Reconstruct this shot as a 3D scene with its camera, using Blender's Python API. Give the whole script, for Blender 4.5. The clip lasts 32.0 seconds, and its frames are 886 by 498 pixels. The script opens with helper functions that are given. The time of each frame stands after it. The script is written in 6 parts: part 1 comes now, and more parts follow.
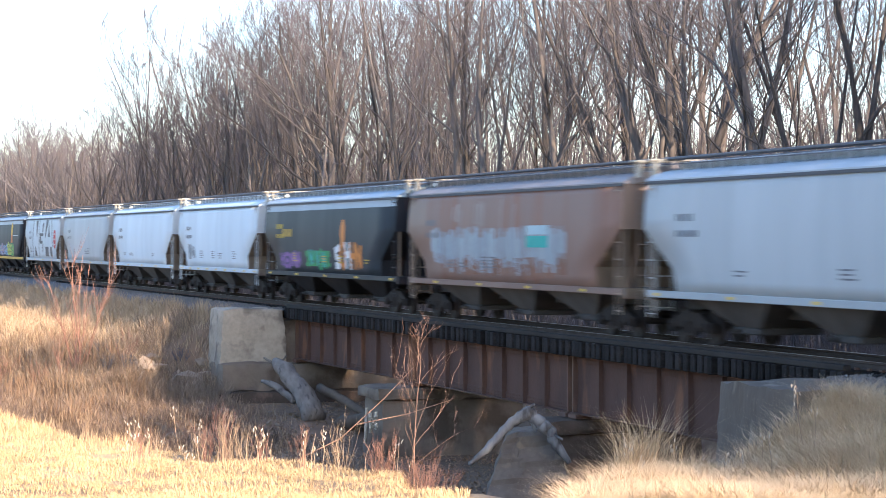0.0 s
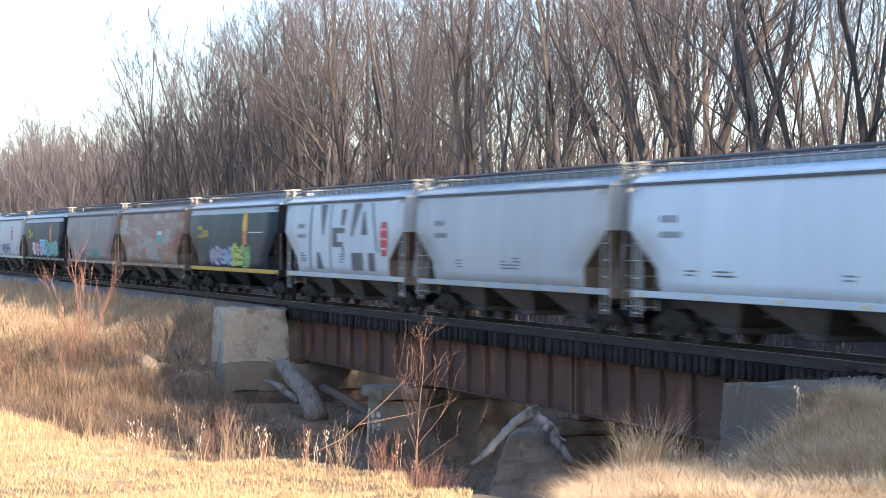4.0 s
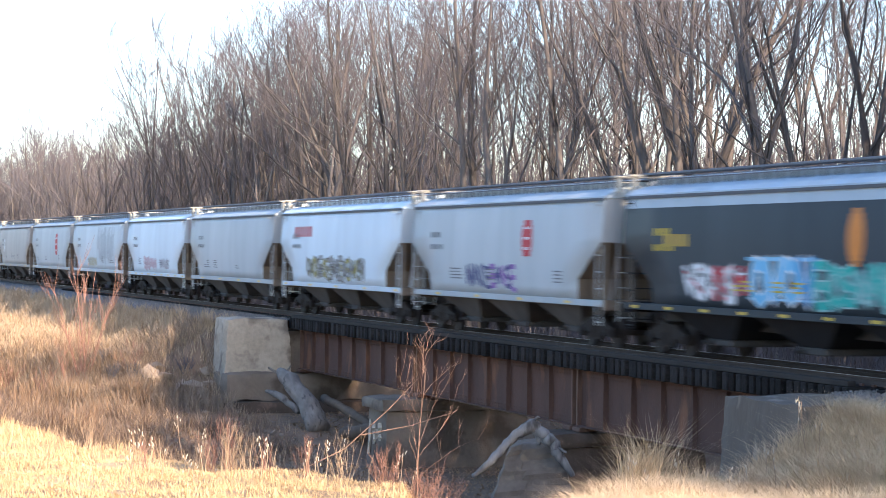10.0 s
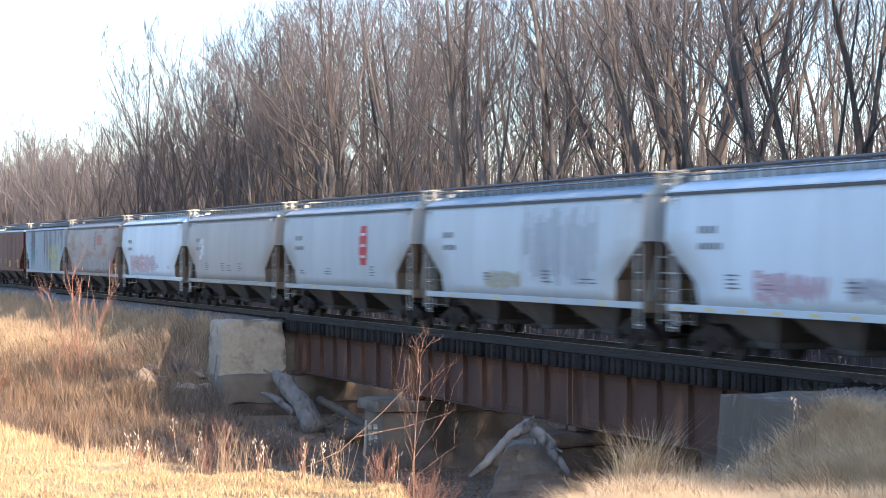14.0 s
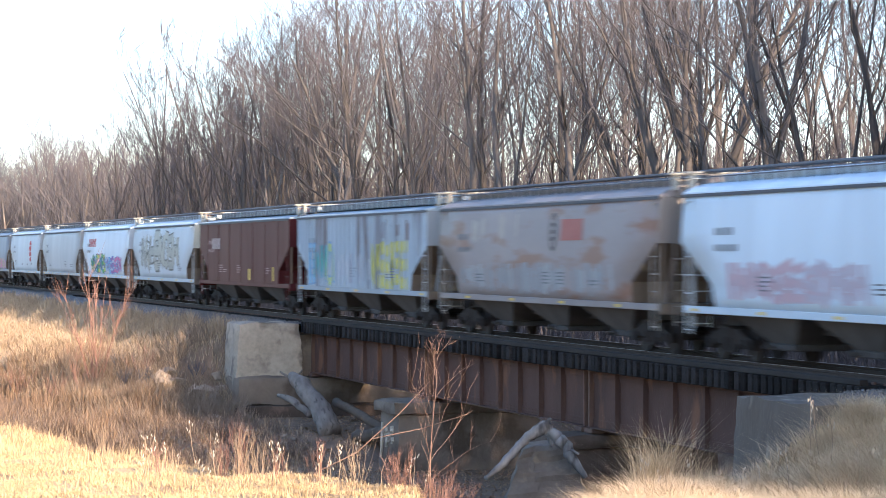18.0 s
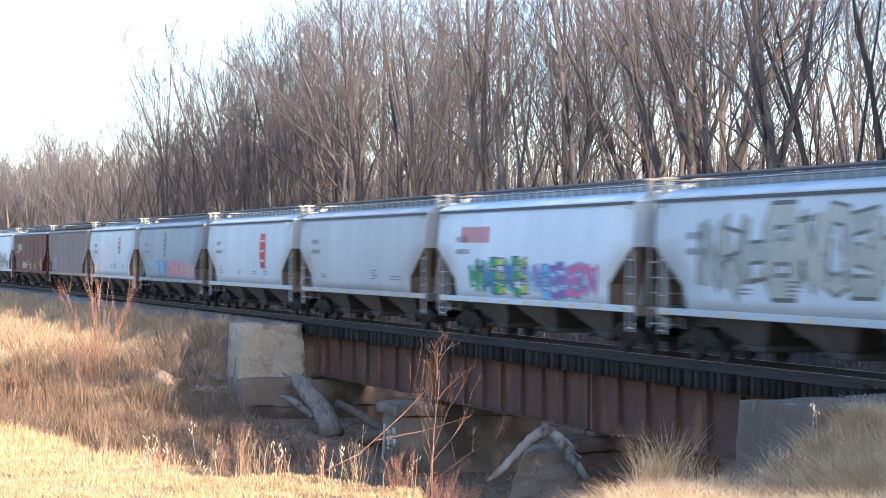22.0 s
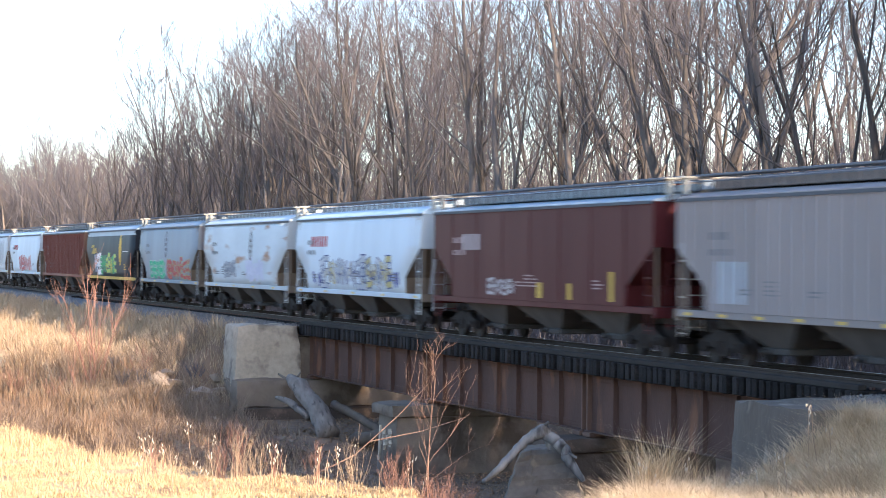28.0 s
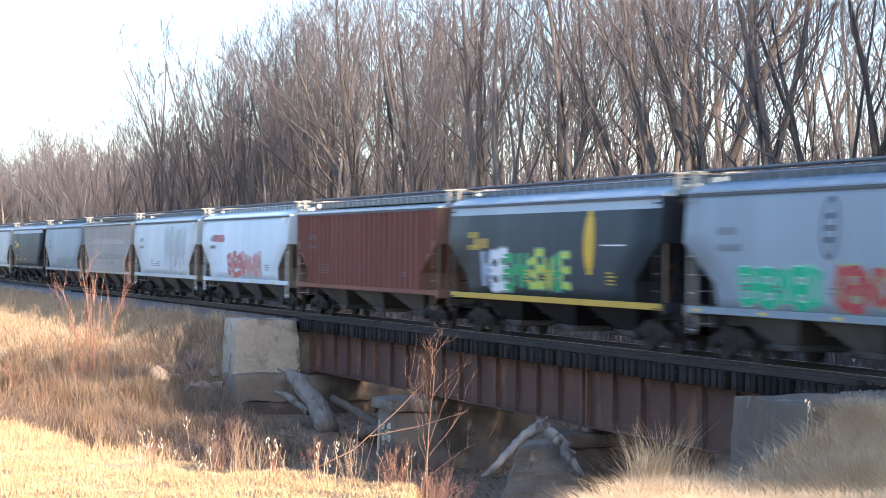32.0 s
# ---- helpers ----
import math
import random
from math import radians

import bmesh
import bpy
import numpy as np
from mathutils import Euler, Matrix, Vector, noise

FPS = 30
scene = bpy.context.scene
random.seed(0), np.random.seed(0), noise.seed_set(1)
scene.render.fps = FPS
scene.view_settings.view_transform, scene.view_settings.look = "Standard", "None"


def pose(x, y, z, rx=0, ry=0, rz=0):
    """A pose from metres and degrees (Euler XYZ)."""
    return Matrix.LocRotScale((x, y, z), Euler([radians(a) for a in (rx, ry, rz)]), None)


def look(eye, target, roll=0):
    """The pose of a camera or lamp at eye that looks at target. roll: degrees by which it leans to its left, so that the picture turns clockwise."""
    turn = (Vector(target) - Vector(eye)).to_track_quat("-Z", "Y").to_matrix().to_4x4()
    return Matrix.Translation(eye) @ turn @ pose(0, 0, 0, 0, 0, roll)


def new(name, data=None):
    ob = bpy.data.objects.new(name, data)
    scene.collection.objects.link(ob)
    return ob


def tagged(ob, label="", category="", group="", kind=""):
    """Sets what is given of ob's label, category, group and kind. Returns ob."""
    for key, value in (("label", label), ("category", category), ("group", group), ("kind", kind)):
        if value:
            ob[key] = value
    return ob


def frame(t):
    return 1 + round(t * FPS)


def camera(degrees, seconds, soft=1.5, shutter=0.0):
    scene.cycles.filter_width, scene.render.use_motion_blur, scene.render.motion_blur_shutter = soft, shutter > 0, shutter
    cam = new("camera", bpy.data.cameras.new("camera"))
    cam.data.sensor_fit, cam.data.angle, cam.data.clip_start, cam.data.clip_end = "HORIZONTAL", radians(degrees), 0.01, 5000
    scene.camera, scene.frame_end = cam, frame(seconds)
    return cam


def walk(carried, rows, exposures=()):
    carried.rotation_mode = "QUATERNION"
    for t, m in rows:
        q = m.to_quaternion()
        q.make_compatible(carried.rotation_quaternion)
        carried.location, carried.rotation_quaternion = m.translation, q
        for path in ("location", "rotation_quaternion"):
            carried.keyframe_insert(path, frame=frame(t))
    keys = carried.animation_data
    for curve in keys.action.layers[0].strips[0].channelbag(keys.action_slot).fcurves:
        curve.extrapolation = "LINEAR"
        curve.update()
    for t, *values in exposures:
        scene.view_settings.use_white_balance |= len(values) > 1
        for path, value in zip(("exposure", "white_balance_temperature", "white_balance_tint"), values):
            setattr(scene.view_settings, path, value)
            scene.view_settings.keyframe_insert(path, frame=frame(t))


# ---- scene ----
# camera
EYE = (0, -24.365, 2.573)
cam = camera(22.357, 32.0, soft=0.9, shutter=0.8)
PATH = [
    (0.0, look(EYE, (-94.820, 7.399, 2.166), 0.010)),
    (0.5, look(EYE, (-94.846, 7.322, 2.169), 0.166)),
    (1.0, look(EYE, (-94.864, 7.268, 2.188), 0.187)),
    (1.5, look(EYE, (-94.884, 7.209, 2.176), 0.211)),
    (2.0, look(EYE, (-94.885, 7.206, 2.174), 0.011)),
    (2.5, look(EYE, (-94.874, 7.237, 2.151), -0.089)),
    (3.0, look(EYE, (-94.857, 7.289, 2.136), -0.097)),
    (3.5, look(EYE, (-94.844, 7.327, 2.096), 0.099)),
    (5.5, look(EYE, (-94.897, 7.169, 2.302), 0.264)),
    (6.0, look(EYE, (-94.887, 7.200, 2.337), 0.273)),
    (6.5, look(EYE, (-94.902, 7.155, 2.372), 0.437)),
    (7.0, look(EYE, (-94.911, 7.130, 2.420), 0.569)),
    (7.5, look(EYE, (-94.930, 7.072, 2.464), 0.543)),
    (8.0, look(EYE, (-94.935, 7.056, 2.489), 0.455)),
    (8.5, look(EYE, (-94.931, 7.069, 2.508), 0.393)),
    (9.0, look(EYE, (-94.930, 7.073, 2.537), 0.482)),
    (9.5, look(EYE, (-94.903, 7.153, 2.598), 0.455)),
    (10.0, look(EYE, (-94.902, 7.156, 2.684), 0.574)),
    (10.5, look(EYE, (-94.904, 7.148, 2.758), 0.568)),
    (11.0, look(EYE, (-94.901, 7.159, 2.828), 0.396)),
    (11.5, look(EYE, (-94.893, 7.182, 2.859), 0.392)),
    (12.0, look(EYE, (-94.886, 7.202, 2.853), 0.236)),
    (12.5, look(EYE, (-94.876, 7.233, 2.807), 0.076)),
    (13.0, look(EYE, (-94.844, 7.329, 2.785), -0.000)),
    (13.5, look(EYE, (-94.828, 7.378, 2.726), 0.093)),
    (14.0, look(EYE, (-94.821, 7.400, 2.715), 0.079)),
    (14.5, look(EYE, (-94.823, 7.394, 2.688), 0.162)),
    (16.5, look(EYE, (-94.983, 6.910, 2.836), 0.255)),
    (17.0, look(EYE, (-95.005, 6.843, 2.867), 0.176)),
    (17.5, look(EYE, (-95.023, 6.790, 2.856), 0.104)),
    (18.0, look(EYE, (-95.048, 6.713, 2.799), 0.045)),
    (18.5, look(EYE, (-95.049, 6.710, 2.720), 0.048)),
    (19.0, look(EYE, (-95.063, 6.667, 2.693), 0.220)),
    (19.5, look(EYE, (-95.080, 6.615, 2.714), 0.349)),
    (20.0, look(EYE, (-95.089, 6.588, 2.783), 0.278)),
    (20.5, look(EYE, (-95.092, 6.576, 2.852), 0.346)),
    (21.0, look(EYE, (-95.108, 6.526, 2.910), 0.494)),
    (21.5, look(EYE, (-95.102, 6.546, 2.917), 0.555)),
    (22.0, look(EYE, (-95.092, 6.577, 2.897), 0.366)),
    (22.5, look(EYE, (-95.080, 6.614, 2.853), 0.307)),
    (23.0, look(EYE, (-95.059, 6.678, 2.818), 0.343)),
    (23.5, look(EYE, (-95.038, 6.743, 2.771), 0.387)),
    (24.0, look(EYE, (-95.027, 6.777, 2.759), 0.457)),
    (24.5, look(EYE, (-95.018, 6.803, 2.798), 0.437)),
    (25.0, look(EYE, (-95.026, 6.780, 2.852), 0.444)),
    (25.5, look(EYE, (-95.033, 6.758, 2.895), 0.335)),
    (27.5, look(EYE, (-95.033, 6.758, 2.934), 0.336)),
    (28.0, look(EYE, (-95.033, 6.758, 2.934), 0.336)),
    (28.5, look(EYE, (-95.026, 6.780, 2.917), 0.447)),
    (29.0, look(EYE, (-95.020, 6.797, 2.822), 0.366)),
    (29.5, look(EYE, (-95.026, 6.779, 2.777), 0.265)),
    (30.0, look(EYE, (-95.022, 6.791, 2.728), 0.247)),
    (30.5, look(EYE, (-95.032, 6.761, 2.685), 0.274)),
    (31.0, look(EYE, (-95.031, 6.766, 2.654), 0.250)),
    (31.5, look(EYE, (-95.021, 6.796, 2.664), 0.333)),
    (32.0, look(EYE, (-95.025, 6.784, 2.710), 0.447)),
]
EXPOSURES = [
    (0.0, 1.63, 5480, 12.5), (1.0, 1.61, 5480, 12.5), (2.0, 1.47, 5480, 11.5), (3.0, 1.35, 5480, 11.5), (4.5, 1.45, 5480, 11.5), (6.0, 1.61, 5480, 12.5), (8.0, 1.69, 5480, 12.5), (9.5, 1.66, 5480, 12.5),
    (11.0, 1.51, 5430, 11.5), (13.0, 1.43, 5380, 11.5), (14.0, 1.39, 5380, 11.5), (17.0, 1.51, 5430, 11.5), (19.0, 1.61, 5480, 12.5), (21.0, 1.61, 5430, 12.5), (23.0, 1.44, 5380, 11.5), (25.0, 1.51, 5430, 11.5),
    (28.0, 1.63, 5430, 11.5), (30.0, 1.51, 5380, 11.5), (32.0, 1.61, 5380, 11.5),
]
walk(cam, PATH, EXPOSURES)

# world and sun: low winter sun from behind the camera, on the far side of the track
SUN_EL, SUN_AZ = 19.0, 14.5
world = bpy.data.worlds.new("sky")
scene.world = world
world.use_nodes = True
wn = world.node_tree.nodes
sky = wn.new("ShaderNodeTexSky")
sky.sky_type = "NISHITA"
sky.sun_disc = False
sky.sun_elevation = radians(SUN_EL)
sky.sun_rotation = radians(90 - SUN_AZ)
sky.air_density, sky.dust_density, sky.ozone_density = 1.0, 1.3, 1.5
world.node_tree.links.new(sky.outputs[0], wn["Background"].inputs[0])
wn["Background"].inputs[1].default_value = 0.15
lamp = new("sun", bpy.data.lights.new("sun", "SUN"))
lamp.data.energy, lamp.data.angle, lamp.data.color = 5.0, radians(0.6), (1.0, 0.72, 0.44)
e, a = radians(SUN_EL), radians(SUN_AZ)
lamp.matrix_world = look((0, 0, 60), (-math.cos(e) * math.cos(a), -math.cos(e) * math.sin(a), 60 - math.sin(e)))

# ---------------------------------------------------------------- materials
def material(name, c1, c2, scale=2.0, rough=0.8, metal=0.0, bump=0.15, bscale=30.0, stretch=(1, 1, 1), fine=0.25, third=None, tscale=0.5, tmin=0.55, vary=0.0, spec_level=0.3):
    """Two-tone noise at a coarse and a fine scale, an optional third tone in stains, relief and uneven gloss."""
    m = bpy.data.materials.new(name)
    m.use_nodes = True
    n, l = m.node_tree.nodes, m.node_tree.links
    bsdf = n["Principled BSDF"]
    tc = n.new("ShaderNodeTexCoord")
    mp = n.new("ShaderNodeMapping")
    mp.inputs["Scale"].default_value = stretch
    l.new(tc.outputs["Object"], mp.inputs["Vector"])

    def noise_tex(s, detail=4.0):
        t = n.new("ShaderNodeTexNoise")
        t.inputs["Scale"].default_value = s
        t.inputs["Detail"].default_value = detail
        l.new(mp.outputs[0], t.inputs["Vector"])
        return t

    def mix(fac, a, b):
        x = n.new("ShaderNodeMix")
        x.data_type = "RGBA"
        for sock, v in ((x.inputs[0], fac), (x.inputs[6], a), (x.inputs[7], b)):
            if isinstance(v, (int, float)):
                sock.default_value = v
            elif isinstance(v, tuple):
                sock.default_value = (*v, 1)
            else:
                l.new(v, sock)
        return x.outputs[2]

    def ramp(sock, lo, hi):
        r = n.new("ShaderNodeMapRange")
        r.inputs[1].default_value, r.inputs[2].default_value = lo, hi
        l.new(sock, r.inputs[0])
        return r.outputs[0]

    big, small = noise_tex(scale), noise_tex(bscale)
    col = mix(ramp(big.outputs[0], 0.3, 0.7), c1, c2)
    grain = mix(ramp(small.outputs[0], 0.25, 0.75), tuple(v * (1 - fine) for v in c1), tuple(min(1, v * (1 + fine)) for v in c2))
    col = mix(0.45, col, grain)
    if third:
        st = noise_tex(tscale, 6.0)
        col = mix(ramp(st.outputs[0], tmin, tmin + 0.12), col, third)
    if vary:
        info = n.new("ShaderNodeObjectInfo")
        hsv = n.new("ShaderNodeHueSaturation")
        l.new(col, hsv.inputs["Color"])
        mr = n.new("ShaderNodeMapRange")
        mr.inputs[3].default_value, mr.inputs[4].default_value = 1 - vary, 1 + vary
        l.new(info.outputs["Random"], mr.inputs[0])
        l.new(mr.outputs[0], hsv.inputs["Value"])
        col = hsv.outputs[0]
    l.new(col, bsdf.inputs["Base Color"])
    l.new(ramp(big.outputs[0], -0.5, 1.5), bsdf.inputs["Roughness"])
    rr = [x for x in n if x.type == "MAP_RANGE"][-1]
    rr.inputs[3].default_value, rr.inputs[4].default_value = max(0.05, rough - 0.15), min(1, rough + 0.15)
    bsdf.inputs["Metallic"].default_value = metal
    bsdf.inputs["Specular IOR Level"].default_value = spec_level
    if bump:
        b = n.new("ShaderNodeBump")
        b.inputs["Strength"].default_value = bump
        b.inputs["Distance"].default_value = 0.02
        l.new(small.outputs[0], b.inputs["Height"])
        l.new(b.outputs[0], bsdf.inputs["Normal"])
    return m


CONCRETE = material("weathered_concrete", (0.47, 0.385, 0.29), (0.30, 0.245, 0.185), 0.9, 0.9, bump=1.0, bscale=7, fine=0.5, third=(0.19, 0.15, 0.115), tscale=1.1, tmin=0.53)
# concrete darkened in its colour for the right abutment's shaded side
CONCRETE_DARK = material("shaded_concrete", (0.185, 0.150, 0.118), (0.075, 0.060, 0.048), 1.1, 0.9, bump=1.0, bscale=8, fine=0.5, stretch=(1, 1, 0.4), third=(0.30, 0.25, 0.195), tscale=1.1, tmin=0.57)
# darkest concrete: shade at the footings and under the bridge put into colour
CONCRETE_DEEP_SHADE = material("deep_shaded_concrete", (0.13, 0.088, 0.060), (0.060, 0.042, 0.031), 1.2, 0.9, bump=1.0, bscale=8, fine=0.5, third=(0.17, 0.11, 0.075), tscale=1.6, tmin=0.56)
# stained concrete, its base tone also lowered for shade below the deck
CONCRETE_MID = material("stained_shaded_concrete", (0.26, 0.20, 0.145), (0.14, 0.105, 0.078), 1.0, 0.9, bump=0.9, bscale=9, fine=0.4, third=(0.10, 0.072, 0.05), tscale=0.8, tmin=0.52)
STEEL = material("rusty_girder_steel", (0.135, 0.074, 0.054), (0.075, 0.046, 0.037), 0.8, 0.85, bump=0.4, bscale=18, fine=0.4, stretch=(1, 1, 0.45), third=(0.19, 0.095, 0.055), tscale=0.9, tmin=0.56, spec_level=0.12)
RUST = material("bright_rust_steel", (0.16, 0.085, 0.055), (0.11, 0.065, 0.048), 2.0, 0.85, bump=0.3, bscale=25)
GUARD = material("weathered_guard_timber", (0.062, 0.054, 0.048), (0.036, 0.032, 0.029), 2.0, 0.9, bump=0.5, bscale=18, stretch=(0.4, 1, 1), vary=0.2, spec_level=0.05)
PIER_STUMP = material("brown_crumbling_masonry", (0.20, 0.158, 0.12), (0.095, 0.074, 0.057), 1.6, 0.95, bump=1.0, bscale=9, fine=0.5, third=(0.20, 0.15, 0.105), tscale=2.2, tmin=0.58)
TIE = material("creosoted_timber", (0.015, 0.0135, 0.013), (0.034, 0.030, 0.028), 3.0, 0.9, bump=0.6, bscale=20, stretch=(3, 1, 3), vary=0.45, spec_level=0.05)
RAIL = material("rail_steel", (0.085, 0.062, 0.05), (0.055, 0.042, 0.035), 3.0, 0.75, metal=0.0, bump=0.1, spec_level=0.1)
RAIL_TOP = material("polished_rail_head", (0.55, 0.54, 0.53), (0.42, 0.41, 0.40), 2.0, 0.3, metal=1.0, bump=0.0)
BALLAST = material("ballast_stone", (0.21, 0.19, 0.18), (0.13, 0.12, 0.115), 6.0, 0.95, bump=1.0, bscale=16, fine=0.5, vary=0.3)
BARK = material("grey_bark", (0.155, 0.132, 0.118), (0.075, 0.065, 0.060), 1.5, 0.95, bump=1.0, bscale=10, stretch=(1, 1, 0.25), fine=0.4, third=(0.19, 0.15, 0.12), tscale=0.6, tmin=0.62, vary=0.35)
TWIG = material("bare_twigs", (0.142, 0.125, 0.126), (0.086, 0.076, 0.079), 0.4, 0.95, bump=0.0, vary=0.22)
DEADWOOD = material("bleached_driftwood", (0.29, 0.245, 0.205), (0.115, 0.094, 0.08), 2.2, 0.9, bump=1.0, bscale=16, stretch=(0.7, 2.5, 1.2), fine=0.5, third=(0.07, 0.056, 0.047), tscale=2.5, tmin=0.57)
SCRUB = material("dull_scrub", (0.24, 0.17, 0.12), (0.12, 0.086, 0.064), 0.6, 0.95, bump=0.0, vary=0.1)
DULL_STEM = material("dull_stems", (0.30, 0.225, 0.16), (0.15, 0.112, 0.082), 0.7, 0.95, bump=0.0, vary=0.1)
DRIFT = material("blue_grey_driftwood", (0.27, 0.255, 0.245), (0.10, 0.092, 0.088), 5.0, 0.9, bump=1.0, bscale=14, stretch=(1, 1, 0.35), fine=0.5, third=(0.06, 0.052, 0.048), tscale=3.0, tmin=0.55)
RUSSET = material("russet_grass", (0.29, 0.19, 0.115), (0.18, 0.115, 0.075), 0.6, 0.95, bump=0.0, vary=0.1)
LITTER = material("dead_leaves", (0.40, 0.26, 0.155), (0.20, 0.13, 0.08), 1.5, 0.95, bump=0.0)
STONE = material("field_stone", (0.38, 0.30, 0.225), (0.22, 0.17, 0.13), 2.0, 0.9, bump=0.8, bscale=14, vary=0.3)
STRAW = material("dry_straw", (0.62, 0.46, 0.26), (0.48, 0.34, 0.18), 0.35, 0.9, bump=0.0, vary=0.1)
PALE_STRAW = material("pale_dry_grass", (0.74, 0.58, 0.37), (0.36, 0.25, 0.145), 2.5, 0.9, bump=0.0, vary=0.1)
FAR_STRAW = material("dull_dry_grass", (0.52, 0.395, 0.25), (0.26, 0.18, 0.115), 1.2, 0.9, bump=0.0, vary=0.1)
BROWN_LOG = material("wet_brown_log", (0.17, 0.12, 0.08), (0.085, 0.06, 0.042), 3.0, 0.9, bump=0.8, bscale=12, fine=0.4)
RED_STEM = material("red_brown_stems", (0.29, 0.155, 0.11), (0.19, 0.105, 0.08), 0.8, 0.85, bump=0.0, vary=0.15)
TAN_STEM = material("tan_stems", (0.40, 0.30, 0.20), (0.28, 0.19, 0.12), 0.8, 0.85, bump=0.0, vary=0.15)
SAPLING = material("red_brown_sapling_bark", (0.33, 0.20, 0.14), (0.20, 0.12, 0.085), 0.8, 0.85, bump=0.0, vary=0.1)
SEED = material("pale_seed_heads", (0.55, 0.48, 0.38), (0.42, 0.35, 0.26), 2.0, 0.9, bump=0.0)


def ground_material():
    m = material("dry_grass_ground", (0.42, 0.31, 0.18), (0.28, 0.20, 0.12), 0.35, 0.95, bump=0.9, bscale=9, fine=0.45, third=(0.50, 0.38, 0.22), tscale=0.16, tmin=0.5)
    n, l = m.node_tree.nodes, m.node_tree.links
    bsdf = n["Principled BSDF"]
    old = bsdf.inputs["Base Color"].links[0].from_socket
    geo = n.new("ShaderNodeNewGeometry")
    sep = n.new("ShaderNodeSeparateXYZ")
    l.new(geo.outputs["Position"], sep.inputs[0])
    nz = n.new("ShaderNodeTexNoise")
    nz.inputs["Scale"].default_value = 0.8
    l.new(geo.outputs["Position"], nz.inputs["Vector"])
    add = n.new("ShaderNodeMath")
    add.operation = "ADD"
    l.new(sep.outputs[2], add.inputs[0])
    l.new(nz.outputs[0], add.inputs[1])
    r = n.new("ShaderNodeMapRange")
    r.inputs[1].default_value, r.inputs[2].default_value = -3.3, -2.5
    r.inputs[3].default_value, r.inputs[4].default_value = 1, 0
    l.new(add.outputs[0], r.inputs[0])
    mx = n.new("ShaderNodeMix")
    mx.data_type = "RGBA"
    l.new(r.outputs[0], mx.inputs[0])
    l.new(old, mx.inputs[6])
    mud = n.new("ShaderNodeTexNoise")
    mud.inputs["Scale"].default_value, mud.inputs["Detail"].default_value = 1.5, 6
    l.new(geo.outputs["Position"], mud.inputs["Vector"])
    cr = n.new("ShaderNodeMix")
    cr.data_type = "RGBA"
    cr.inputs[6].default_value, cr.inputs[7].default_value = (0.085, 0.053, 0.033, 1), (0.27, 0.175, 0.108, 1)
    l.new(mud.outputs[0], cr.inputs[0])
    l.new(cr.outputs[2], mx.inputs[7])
    col = mx.outputs[2]

    def region(dark, pale, mask_parts):
        """Blend soil over the grass where the product of the ramps on x or y, roughened by noise, is high."""
        nonlocal col
        fac = None
        for axis, lo, hi in mask_parts:
            wob = n.new("ShaderNodeMath")
            wob.operation = "MULTIPLY_ADD"
            wob.inputs[1].default_value = 4.0
            l.new(nz.outputs[0], wob.inputs[0])
            l.new(sep.outputs[axis], wob.inputs[2])
            q = n.new("ShaderNodeMapRange")
            q.inputs[1].default_value, q.inputs[2].default_value = lo + 2, hi + 2
            l.new(wob.outputs[0], q.inputs[0])
            if fac is None:
                fac = q.outputs[0]
            else:
                mu = n.new("ShaderNodeMath")
                mu.operation = "MULTIPLY"
                l.new(fac, mu.inputs[0])
                l.new(q.outputs[0], mu.inputs[1])
                fac = mu.outputs[0]
        soil = n.new("ShaderNodeMix")
        soil.data_type = "RGBA"
        soil.inputs[6].default_value, soil.inputs[7].default_value = (*dark, 1), (*pale, 1)
        l.new(mud.outputs[0], soil.inputs[0])
        out = n.new("ShaderNodeMix")
        out.data_type = "RGBA"
        l.new(fac, out.inputs[0])
        l.new(col, out.inputs[6])
        l.new(soil.outputs[2], out.inputs[7])
        col = out.outputs[2]

    region((0.045, 0.033, 0.025), (0.12, 0.085, 0.06), [(1, 5.5, 8.0)])
    region((0.105, 0.066, 0.042), (0.29, 0.19, 0.122), [(0, -97.0, -93.0), (0, -70.0, -74.0), (1, -12.5, -10.5), (1, 4.0, 2.0)])
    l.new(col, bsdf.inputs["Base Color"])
    return m


GROUND = ground_material()


# ---------------------------------------------------------------- mesh helpers
def mesh_from(name, verts, faces, mats, smooth=False, idx=None):
    me = bpy.data.meshes.new(name)
    me.from_pydata([tuple(v) for v in verts], [], faces)
    for m in mats if isinstance(mats, (list, tuple)) else [mats]:
        me.materials.append(m)
    if idx is not None:
        me.polygons.foreach_set("material_index", idx)
    if smooth:
        me.polygons.foreach_set("use_smooth", [True] * len(faces))
    me.update()
    return me


